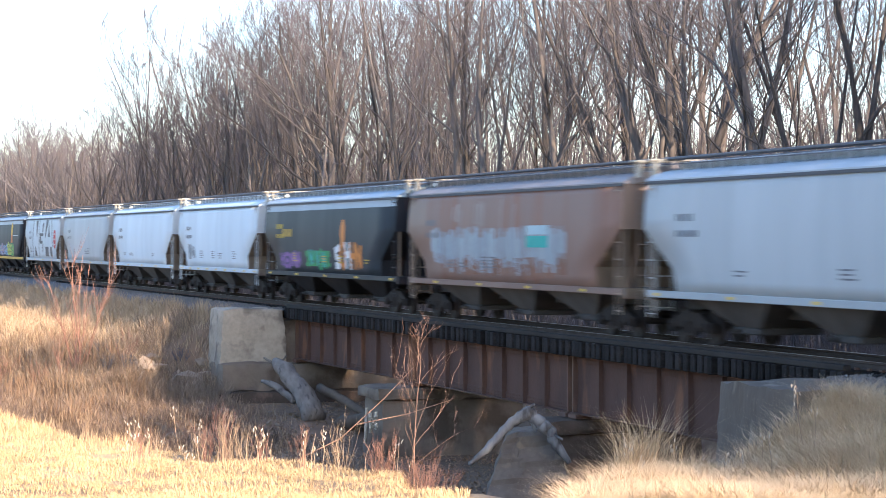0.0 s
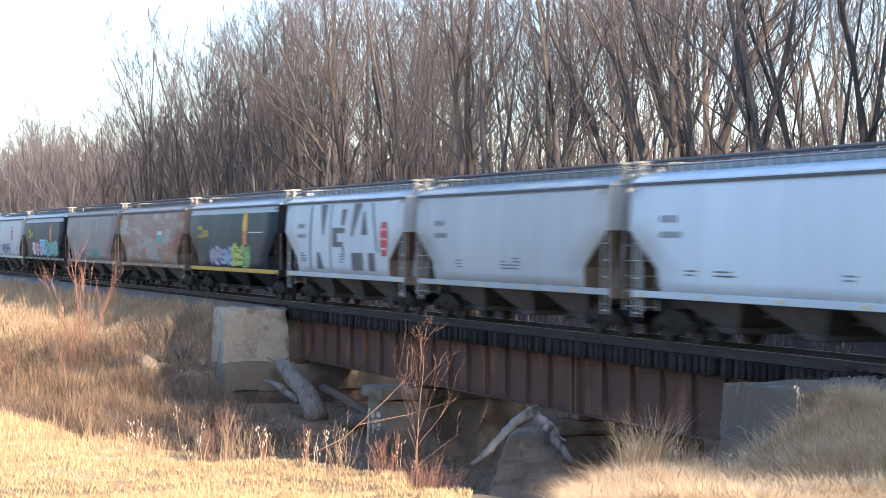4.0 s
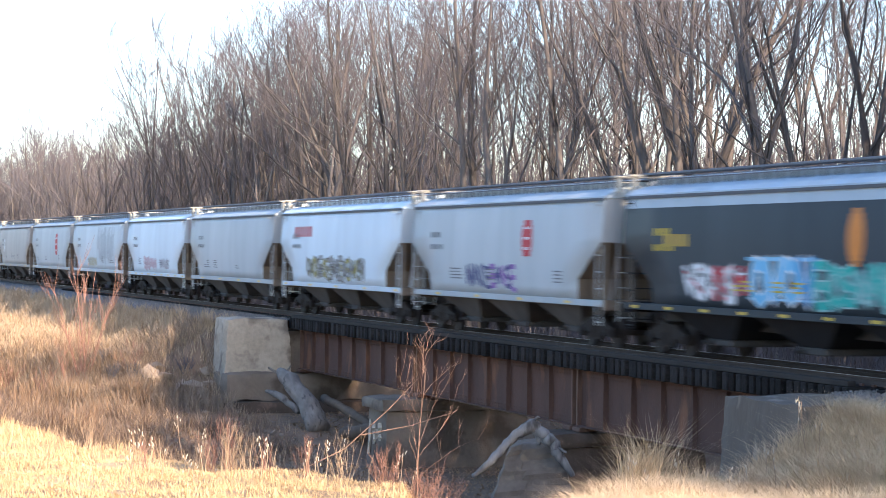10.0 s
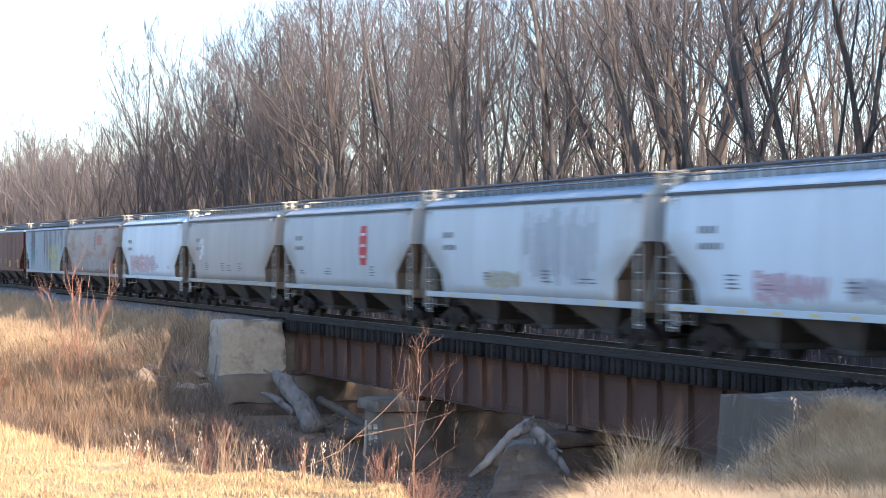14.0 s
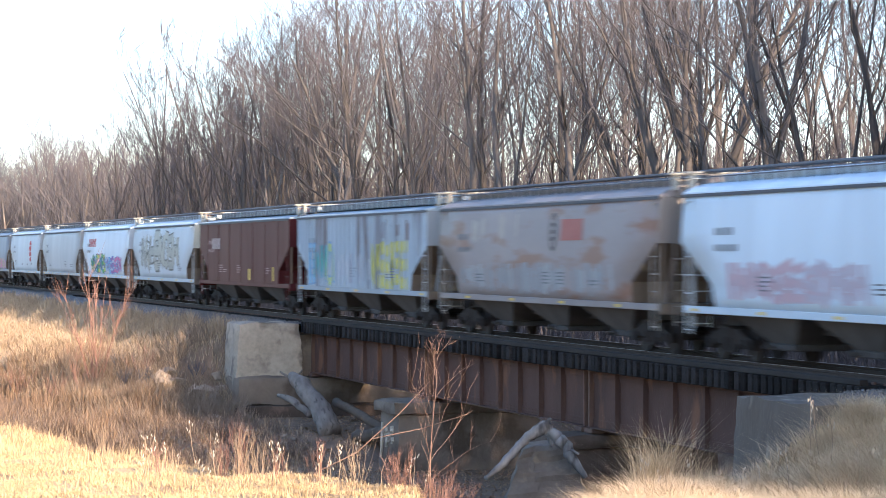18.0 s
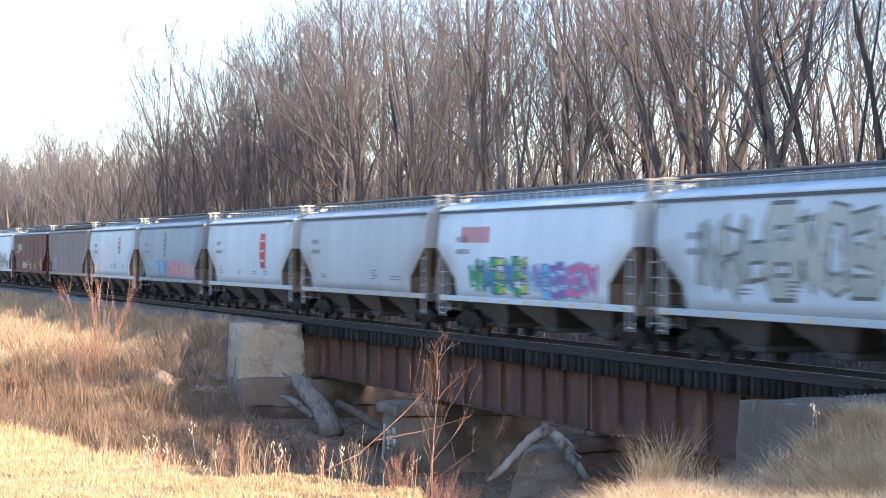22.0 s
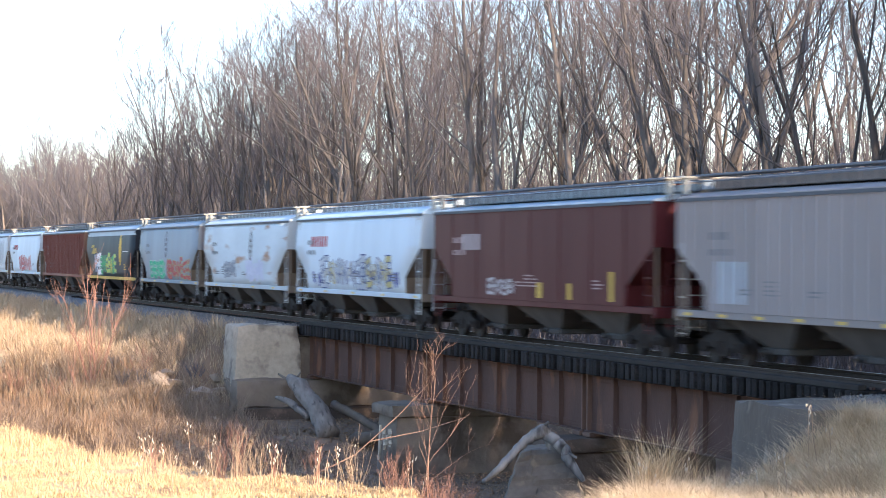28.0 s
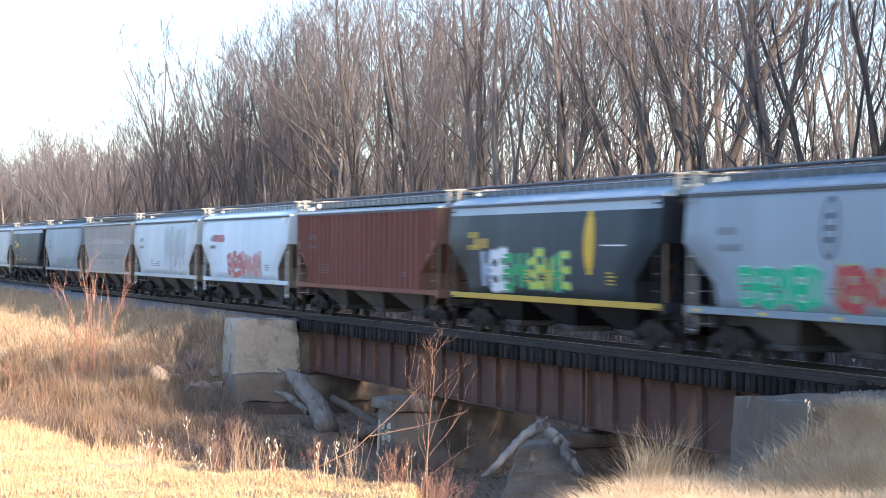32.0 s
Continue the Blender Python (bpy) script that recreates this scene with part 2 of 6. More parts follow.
class Build:
    """Collects vertices and faces of one mesh."""

    def __init__(self):
        self.v, self.f = [], []

    def box(self, x0, x1, y0, y1, z0, z1, m=None):
        b = len(self.v)
        pts = [(x, y, z) for x in (x0, x1) for y in (y0, y1) for z in (z0, z1)]
        self.v += [tuple(m @ Vector(p)) for p in pts] if m else pts
        self.f += [tuple(b + i for i in q) for q in ((0, 1, 3, 2), (4, 6, 7, 5), (0, 4, 5, 1), (2, 3, 7, 6), (0, 2, 6, 4), (1, 5, 7, 3))]
        return self

    def cbox(self, x0, x1, y0, y1, z0, z1, c=0.02):
        """A box with bevelled edges along all sides."""
        b = len(self.v)
        for z, k in ((z0, c), (z0 + c, 0), (z1 - c, 0), (z1, c)):
            ix0, ix1, iy0, iy1 = x0 + k, x1 - k, y0 + k, y1 - k
            self.v += [(ix0 + c, iy0, z), (ix1 - c, iy0, z), (ix1, iy0 + c, z), (ix1, iy1 - c, z), (ix1 - c, iy1, z), (ix0 + c, iy1, z), (ix0, iy1 - c, z), (ix0, iy0 + c, z)]
        for r in range(3):
            for i in range(8):
                j = (i + 1) % 8
                self.f.append((b + r * 8 + i, b + r * 8 + j, b + r * 8 + 8 + j, b + r * 8 + 8 + i))
        self.f.append(tuple(b + i for i in range(7, -1, -1)))
        self.f.append(tuple(b + 24 + i for i in range(8)))
        return self

    def tube(self, pts, radii, sides=5, cap=False):
        """A tapered tube along points."""
        b = len(self.v)
        n = len(pts)
        for i in range(n):
            p = Vector(pts[i])
            d = (Vector(pts[min(i + 1, n - 1)]) - Vector(pts[max(i - 1, 0)])).normalized()
            u = d.orthogonal().normalized() if abs(d.z) > 0.98 else d.cross(Vector((0, 0, 1))).normalized()
            w = d.cross(u)
            for k in range(sides):
                a = 2 * math.pi * k / sides
                self.v.append(tuple(p + (u * math.cos(a) + w * math.sin(a)) * radii[i]))
        for i in range(n - 1):
            for k in range(sides):
                j = (k + 1) % sides
                self.f.append((b + i * sides + k, b + i * sides + j, b + (i + 1) * sides + j, b + (i + 1) * sides + k))
        if cap:
            self.f.append(tuple(b + k for k in range(sides - 1, -1, -1)))
            self.f.append(tuple(b + (n - 1) * sides + k for k in range(sides)))
        return self

    def spike(self, p, q, r):
        """A thin three-sided twig that runs out to a point."""
        b = len(self.v)
        p, q = Vector(p), Vector(q)
        u = (q - p).orthogonal().normalized()
        w = (q - p).normalized().cross(u)
        self.v += [tuple(p + (u * c + w * k) * r) for c, k in ((1, 0), (-0.5, 0.866), (-0.5, -0.866))] + [tuple(q)]
        self.f += [(b, b + 1, b + 3), (b + 1, b + 2, b + 3), (b + 2, b, b + 3)]
        return self

    def cyl(self, p0, p1, r, sides=12):
        return self.tube([p0, p1], [r, r], sides, True)

    def prism(self, prof, y0, y1, axis="y"):
        """A profile of (x, z) pushed out along y (or of (y, z) along x)."""
        b, n = len(self.v), len(prof)
        for yy in (y0, y1):
            self.v += [(p, yy, q) if axis == "y" else (yy, p, q) for p, q in prof]
        for i in range(n):
            j = (i + 1) % n
            self.f.append((b + i, b + j, b + n + j, b + n + i))
        self.f.append(tuple(b + i for i in range(n - 1, -1, -1)))
        self.f.append(tuple(b + n + i for i in range(n)))
        return self

    def blade(self, p, d, up, w, h, bend):
        """A bent two-piece grass blade."""
        b = len(self.v)
        p, d, up = Vector(p), Vector(d), Vector(up)
        s = d.cross(Vector((0, 0, 1))).normalized() * w
        mid, tip = p + up * h * 0.55 + d * bend * 0.3 * h, p + up * h * 0.9 + d * bend * h
        self.v += [tuple(p - s), tuple(p + s), tuple(mid + s * 0.7), tuple(mid - s * 0.7), tuple(tip)]
        self.f += [(b, b + 1, b + 2, b + 3), (b + 3, b + 2, b + 4)]

    def mesh(self, name, mat, smooth=False):
        return mesh_from(name, self.v, self.f, mat, smooth)


def add(name, me, parent=None, label="", at=None):
    ob = new(name, me)
    if parent is not None:
        ob.parent = parent
    if at is not None:
        ob.matrix_basis = at
    if label:
        ob["label"] = label
    return ob


def thing(name, label, category, at=None, group="", kind="", me=None):
    ob = new(name, me)
    if at is not None:
        ob.matrix_basis = at
    return tagged(ob, label, category, group, kind)


# ---------------------------------------------------------------- the ground
# outline of the creek bed
CREEK = [(-87.6, 4.6), (-87.6, -4.9), (-84.2, -7.4), (-85.5, -10.2), (-92, -12.2), (-110, -15), (-150, -24), (-260, -65), (-260, -72), (-150, -29), (-110, -18.2), (-88, -15.6), (-69.5, -13.9), (-61.2, -13.2), (-53, -13.1), (-48.4, -12.9), (-45.9, -11.8), (-43.8, -10.6), (-42, -10.0), (-38, -11.5), (-36.3, -10.3), (-40.4, -8.3), (-42.2, -5.6), (-43.2, -4.7), (-43.2, 4.6)]
XL, XR = -88.3, -42.3       # faces of the two abutments
YW = 4.15                   # half width of the abutments


def smooth(a, b, v):
    t = np.clip((v - a) / (b - a), 0, 1)
    return t * t * (3 - 2 * t)


def creek_distance(x, y):
    """Metres beyond the creek bed's edge, 0 on the bed."""
    best = np.full(np.shape(x), 1e9)
    inside = np.zeros(np.shape(x), bool)
    for (x0, y0), (x1, y1) in zip(CREEK, CREEK[1:] + CREEK[:1]):
        dx, dy = x1 - x0, y1 - y0
        t = np.clip(((x - x0) * dx + (y - y0) * dy) / (dx * dx + dy * dy), 0, 1)
        best = np.minimum(best, np.hypot(x - x0 - t * dx, y - y0 - t * dy))
        if dy:
            inside ^= ((y0 > y) != (y1 > y)) & (x < x0 + (y - y0) * dx / dy)
    return np.where(inside, 0, best)


def height(x, y):
    x, y = np.asarray(x, float), np.asarray(y, float)
    dc = np.hypot(x, y + 24.4)
    near = np.where(dc < 40, 0.95 - 0.073 * dc, -1.97 - 0.53 * smooth(40, 62, dc))
    base = np.where(y < 0, near, -2.0 + 0 * x)
    base = base * smooth(-1, 1, np.abs(y)) + -1.8 * (1 - smooth(-1, 1, np.abs(y)))
    far = smooth(-90, -110, x)
    base = np.where(y < 0, base * (1 - far) + (-2.0) * far, base)
    # railway bank
    top = -0.62
    slope = np.maximum(base, top - np.maximum(np.abs(y) - 3.6, 0) / 1.75)
    out = np.maximum(np.maximum(XL - x, x - XR), 0)
    inside = (x > XL) & (x < XR)
    bank = np.where(inside, base, np.maximum(base, slope))
    # beside the abutments the side slopes start low and rise along their walls
    wing = np.where(x > XR, smooth(0.8, 5.5, x - XR), smooth(-0.3, 5.0, XL - x))
    wide = smooth(7.5, 10.5, np.abs(y))
    low_side = np.minimum(bank, -2.75 + 1.2 * wing - 0.2 * np.maximum(np.abs(y) - YW, 0) + 2.0 * wing ** 3) * (1 - wide) + bank * wide
    bank = np.where((np.abs(y) > YW - 0.3) & ~inside & (wing < 1), low_side, bank)
    # the creek's valley
    d = creek_distance(x, y)
    bed = -4.7 + 0.75 * smooth(-73, -79, x)
    spread = 1.1 + 1.4 * smooth(-49, -57, x) + 2.5 * smooth(-74, -82, x) + 3.3 * smooth(5, 8, y)
    k = 1 - smooth(0, spread, d)
    low = bank * (1 - k) + bed * k
    # close outside an abutment the fill stays up
    hold = (1 - smooth(-0.3, np.where(x > XR, 2.5, 0.8), np.abs(y) - YW)) * smooth(0.0, 0.3, out)
    z = low * (1 - hold) + bank * hold
    return z


def bumps(x, y):
    x, y = np.asarray(x, float), np.asarray(y, float)
    s = 0.07 * np.sin(1.1 * x + 0.7 * y) * np.sin(0.9 * y - 0.5 * x + 1) + 0.05 * np.sin(2.7 * x - 1.9 * y + 2) * np.sin(2.3 * y + 1.3 * x)
    s += 0.03 * np.sin(5.1 * x + 3.3 * y) * np.sin(4.7 * y - 2.9 * x)
    return s * smooth(3.2, 5.5, np.abs(y))


def ground_z(x, y):
    return float(height(x, y) + bumps(x, y))


def build_ground():
    xs = np.concatenate([[-3000, -1800, -1100, -700, -450, -320, -250], np.arange(-210, -112, 3.0), np.arange(-112, -24, 0.55), np.arange(-24, 30, 3.0), [40, 70, 120, 250, 600, 1500, 3000]])
    ys = np.concatenate([[-3000, -1500, -700, -300, -150, -90, -60, -45], np.arange(-36, -26, 1.5), np.arange(-26, 8, 0.45), np.arange(8, 40, 2.0), [45, 60, 90, 150, 300, 700, 1500, 3000]])
    X, Y = np.meshgrid(xs, ys, indexing="ij")
    Z = height(X, Y) + bumps(X, Y) * (np.abs(X + 70) < 90)
    ny = len(ys)
    v = np.stack([X.ravel(), Y.ravel(), Z.ravel()], 1).tolist()
    f = [(i * ny + j, (i + 1) * ny + j, (i + 1) * ny + j + 1, i * ny + j + 1) for i in range(len(xs) - 1) for j in range(ny - 1)]
    thing("ground", "dry winter grass and bare soil sloping to a creek", "ground", kind="structure", me=mesh_from("ground", v, f, GROUND, True))


build_ground()


# ---------------------------------------------------------------- track and bridge
def ballast_bed(name, x0, x1):
    n = max(2, int(abs(x1 - x0) / 1.2)) if abs(x1 - x0) < 260 else 220
    prof = [(-3.75, -0.98), (-3.2, -0.72), (-2.4, -0.36), (-1.9, -0.28), (0, -0.24), (1.9, -0.28), (2.4, -0.36), (3.75, -0.98)]
    v, f = [], []
    rng = np.random.RandomState(3)
    for i in range(n + 1):
        x = x0 + (x1 - x0) * i / n
        for j, (y, z) in enumerate(prof):
            v.append((x, y + rng.uniform(-0.06, 0.06), z + rng.uniform(-0.035, 0.035)))
    k = len(prof)
    for i in range(n):
        for j in range(k - 1):
            f.append((i * k + j, (i + 1) * k + j, (i + 1) * k + j + 1, i * k + j + 1))
    return thing(name, "grey crushed stone ballast bed under the track", "ballast", kind="structure", me=mesh_from(name, v, f, BALLAST))


def build_track():
    for x0, x1 in ((-1500, XL - 0.6), (XR + 0.6, 400)):
        ballast_bed("ballast_bed", x0, x1)
    head = [(-0.036, -0.045), (-0.036, -0.008), (-0.028, 0), (0.028, 0), (0.036, -0.008), (0.036, -0.045), (0.009, -0.06), (0.009, -0.15), (0.075, -0.165), (0.075, -0.18), (-0.075, -0.18), (-0.075, -0.165), (-0.009, -0.15), (-0.009, -0.06)]
    for y in (-0.7525, 0.7525):
        r = thing("rail", "rust-brown steel rail with a worn bright running surface", "rail", kind="structure", me=Build().prism([(y + p, q) for p, q in head], -1500, 400, "x").mesh("rail", RAIL))
        add("running_surface", Build().box(-1500, 400, y - 0.026, y + 0.026, 0, 0.003).mesh("running_surface", RAIL_TOP), r, "bright polished top of the rail")
    # ties in the ballast, near the bridge
    me = Build().cbox(-0.115, 0.115, -1.3, 1.3, -0.36, -0.19, 0.015).mesh("tie", TIE)
    track = thing("track_ties", "dark creosoted wooden ties bedded in ballast", "railroad ties", kind="structure")
    rng = np.random.RandomState(5)
    for x0, x1 in ((-150, XL - 0.7), (XR + 0.9, -28)):
        x = x0
        while x < x1:
            add("tie", me, track, at=pose(x, rng.uniform(-0.04, 0.04), rng.uniform(-0.01, 0.01), 0, 0, rng.uniform(-1, 1)))
            x += 0.53
    bolt = Build()
    for x in np.arange(-150, -28, 0.53):
        for y in (-0.7525, 0.7525):
            for s in (-0.12, 0.12):
                bolt.box(x - 0.06, x + 0.06, y + s - 0.03, y + s + 0.03, -0.19, -0.14)
    thing("rail_spikes", "rusty spikes and plates holding the rails", "rail fastening", kind="stuff", me=bolt.mesh("rail_spikes", RUST))


SPANS = [(-88.1, -72.75), (-72.6, -58.1), (-57.95, -42.5)]


def build_bridge():
    GT, GB = -0.63, -2.24
    for si, (x0, x1) in enumerate(SPANS):
        span = thing("bridge_span", "rusty brown riveted plate girder span of the railway bridge", "bridge", at=pose(0, 0, 0), group="bridge spans")
        for y in (-1.05, 1.05):
            s = -1 if y < 0 else 1
            g = add("girder", Build().box(x0, x1, y - 0.012, y + 0.012, GB + 0.03, GT - 0.03).mesh("girder", STEEL), span)
            add("top_flange", Build().cbox(x0, x1, y - 0.19, y + 0.19, GT - 0.035, GT, 0.008).mesh("top_flange", STEEL), g)
            add("bottom_flange", Build().cbox(x0, x1, y - 0.19, y + 0.19, GB, GB + 0.035, 0.008).mesh("bottom_flange", STEEL), g)
            for z in (GT - 0.15, GB + 0.14):
                add("flange_angle", Build().box(x0, x1, y + s * 0.012 if s > 0 else y - 0.03, y + 0.03 if s > 0 else y - 0.012, z - 0.1, z + 0.1).mesh("flange_angle", STEEL), g)
            n = 8
            for i in range(n + 1):
                x = x0 + 0.12 + (x1 - x0 - 0.24) * i / n
                end = i in (0, n)
                w = 0.03 if not end else 0.09
                b = Build().box(x - w / 2, x + w / 2, y - 0.15 if s < 0 else y + 0.012, y - 0.012 if s < 0 else y + 0.15, GB + 0.035, GT - 0.035)
                b.box(x - 0.055, x + 0.055, y - 0.028 if s < 0 else y + 0.012, y - 0.012 if s < 0 else y + 0.028, GB + 0.035, GT - 0.035)
                add("stiffener", b.mesh("stiffener", RUST if end else STEEL), g)
            rv = Build()
            for z in (GT - 0.1, GT - 0.2, GB + 0.1, GB + 0.19):
                for x in np.arange(x0 + 0.1, x1, 0.13):
                    yy = y - 0.034 if s < 0 else y + 0.034
                    rv.box(x - 0.014, x + 0.014, yy - 0.008, yy + 0.008, z - 0.014, z + 0.014)
            if s < 0:
                tagged(add("rivets", rv.mesh("rivets", STEEL), g), kind="stuff")
            for x in (x0 + 0.3, x1 - 0.3):
                add("bearing", Build().cbox(x - 0.28, x + 0.28, y - 0.25, y + 0.25, GB - 0.13, GB - 0.004, 0.02).mesh("bearing", RUST), span)
        for i in range(5):
            x = x0 + 0.4 + (x1 - x0 - 0.8) * i / 4
            b = Build()
            for za, zb in ((GT - 0.1, GB + 0.1), (GB + 0.1, GT - 0.1)):
                b.cyl((x, -1.03, za), (x, 1.03, zb), 0.04, 6)
            add("cross_brace", b.mesh("cross_brace", STEEL), span)
    # open deck of timber ties
    deck = thing("bridge_deck", "row of dark creosoted bridge timbers over the girders", "bridge deck")
    me = Build().cbox(-0.125, 0.125, -1.52, 1.52, -0.62, -0.19, 0.02).mesh("bridge_tie", TIE)
    rng = np.random.RandomState(8)
    x = XL - 0.3
    while x < XR + 0.5:
        add("bridge_tie", me, deck, at=pose(x, rng.uniform(-0.06, 0.06), 0, 0, 0, rng.uniform(-0.8, 0.8)))
        x += 0.37
    for y in (-1.33, 1.33):
        add("guard_timber", Build().cbox(XL - 0.3, XR + 0.3, y - 0.1, y + 0.1, -0.186, -0.06, 0.015).mesh("guard_timber", GUARD), deck, "dark squared guard timber along the tie ends")
    for y in (-0.45, 0.45):
        add("guard_rail", Build().box(XL - 3, XR + 3, y - 0.035, y + 0.035, -0.186, -0.04).mesh("guard_rail", RAIL), deck, "brown inner guard rail")


def rough_block(name, x0, x1, y0, y1, z0, z1, mat, batter=0.0, seed=1, cell=0.45, amp=0.05, top=None):
    """A worn concrete block with uneven faces, its sides leaning in by batter towards the top."""
    bm = bmesh.new()
    nx, ny, nz = [max(2, int(abs(d) / cell)) for d in (x1 - x0, y1 - y0, z1 - z0)]
    bmesh.ops.create_cube(bm, size=1)
    bmesh.ops.subdivide_edges(bm, edges=[e for e in bm.edges if abs(e.verts[0].co.x - e.verts[1].co.x) > 0.5], cuts=nx, use_grid_fill=True)
    bmesh.ops.subdivide_edges(bm, edges=[e for e in bm.edges if abs(e.verts[0].co.y - e.verts[1].co.y) > 0.5], cuts=ny, use_grid_fill=True)
    bmesh.ops.subdivide_edges(bm, edges=[e for e in bm.edges if abs(e.verts[0].co.z - e.verts[1].co.z) > 0.5], cuts=nz, use_grid_fill=True)
    for v in bm.verts:
        c = v.co.copy()
        u, w, q = c.x + 0.5, c.y + 0.5, c.z + 0.5
        edge = sum(1 for k in (u, w, q) if k < 0.01 or k > 0.99)
        p = Vector((x0 + (x1 - x0) * u, y0 + (y1 - y0) * w, z0 + (z1 - z0) * q))
        k = batter * (1 - q)
        p.x += k * (2 * u - 1)
        p.y += k * (2 * w - 1)
        nv = noise.noise_vector(p * 1.3 + Vector((seed * 7, 0, 0)))
        nf = noise.noise_vector(p * 4.0 + Vector((0, seed * 5, 0)))
        p += nv * amp + nf * amp * 0.4
        if edge >= 2:
            p -= Vector((2 * u - 1, 2 * w - 1, 2 * q - 1)) * (0.015 + 0.07 * abs(nf.x))
        v.co = p
    me = bpy.data.meshes.new(name)
    bm.to_mesh(me)
    bm.free()
    me.materials.append(mat)
    me.polygons.foreach_set("use_smooth", [True] * len(me.polygons))
    me.set_sharp_from_angle(angle=radians(32))
    return me


def build_substructure():
    # left abutment: wing and backwall standing up beside the ties, the bridge seat in front
    ab = thing("abutment", "weathered tan concrete abutment with a stepped bridge seat", "abutment")
    add("backwall", rough_block("backwall", XL - 2.2, XL, -YW, -1.6, -2.75, -0.22, CONCRETE, 0.14, 1, cell=0.2, amp=0.085), ab)
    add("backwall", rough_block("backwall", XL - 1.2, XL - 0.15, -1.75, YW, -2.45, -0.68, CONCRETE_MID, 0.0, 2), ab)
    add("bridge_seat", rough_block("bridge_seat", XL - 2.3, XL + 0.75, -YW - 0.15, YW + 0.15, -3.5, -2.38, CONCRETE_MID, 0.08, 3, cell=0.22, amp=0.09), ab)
    # no undercut is modelled; its shade is the footing's dark colour
    add("footing", rough_block("footing", XL - 2.3, XL + 1.3, -YW - 0.5, YW + 0.5, -5.2, -3.5, CONCRETE_DEEP_SHADE, 0.1, 4), ab, "lower course of the abutment, darkened for shade at its foot")
    # right abutment, near the camera, its shaded face given darker concrete
    ab = thing("abutment", "grey stained concrete abutment half buried in dry grass", "abutment")
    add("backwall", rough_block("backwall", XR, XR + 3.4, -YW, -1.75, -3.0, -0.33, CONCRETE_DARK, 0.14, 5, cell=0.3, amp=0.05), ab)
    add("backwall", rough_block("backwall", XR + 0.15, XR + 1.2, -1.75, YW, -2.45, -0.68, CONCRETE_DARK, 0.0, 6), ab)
    add("bridge_seat", rough_block("bridge_seat", XR - 0.75, XR + 2.2, -YW - 0.12, YW + 0.15, -5.2, -2.38, CONCRETE_DEEP_SHADE, 0.1, 7), ab)
    # piers under the joints between the spans, their concrete darkened for the bridge's shade
    for i, (x, lab, mat) in enumerate(((-72.67, "stained, shade-darkened concrete bridge pier with a wider cap", CONCRETE_MID), (-58.02, "rust-streaked concrete bridge pier with a wider cap", CONCRETE_DEEP_SHADE))):
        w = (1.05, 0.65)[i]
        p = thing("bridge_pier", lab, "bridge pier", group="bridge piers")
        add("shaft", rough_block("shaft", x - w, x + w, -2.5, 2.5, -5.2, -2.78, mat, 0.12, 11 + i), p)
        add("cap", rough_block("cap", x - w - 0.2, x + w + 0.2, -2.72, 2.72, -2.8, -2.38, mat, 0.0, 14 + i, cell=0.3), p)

        if i == 0:
            for q, (u, za, zb, r) in enumerate(((-0.62, -3.15, -4.35, 0.035), (-0.12, -3.3, -3.55, 0.05), (-0.05, -3.62, -3.95, 0.035), (0.22, -3.45, -3.75, 0.03), (0.52, -3.22, -3.5, 0.05), (0.60, -3.6, -3.78, 0.04))):
                ya, yb = [-2.5 - 0.12 * (z + 2.78) / -2.42 - 0.045 for z in (za, zb)]
                add("paint_mark", Build().tube([(x + u, ya, za), (x + u + 0.05, (ya + yb) / 2, (za + zb) / 2), (x + u - 0.02, yb, zb)], [r * 1.6, r * 2, r * 1.4], 6, True).mesh("paint_mark", SEED), p, "run of old white paint")


build_track()
build_bridge()
build_substructure()


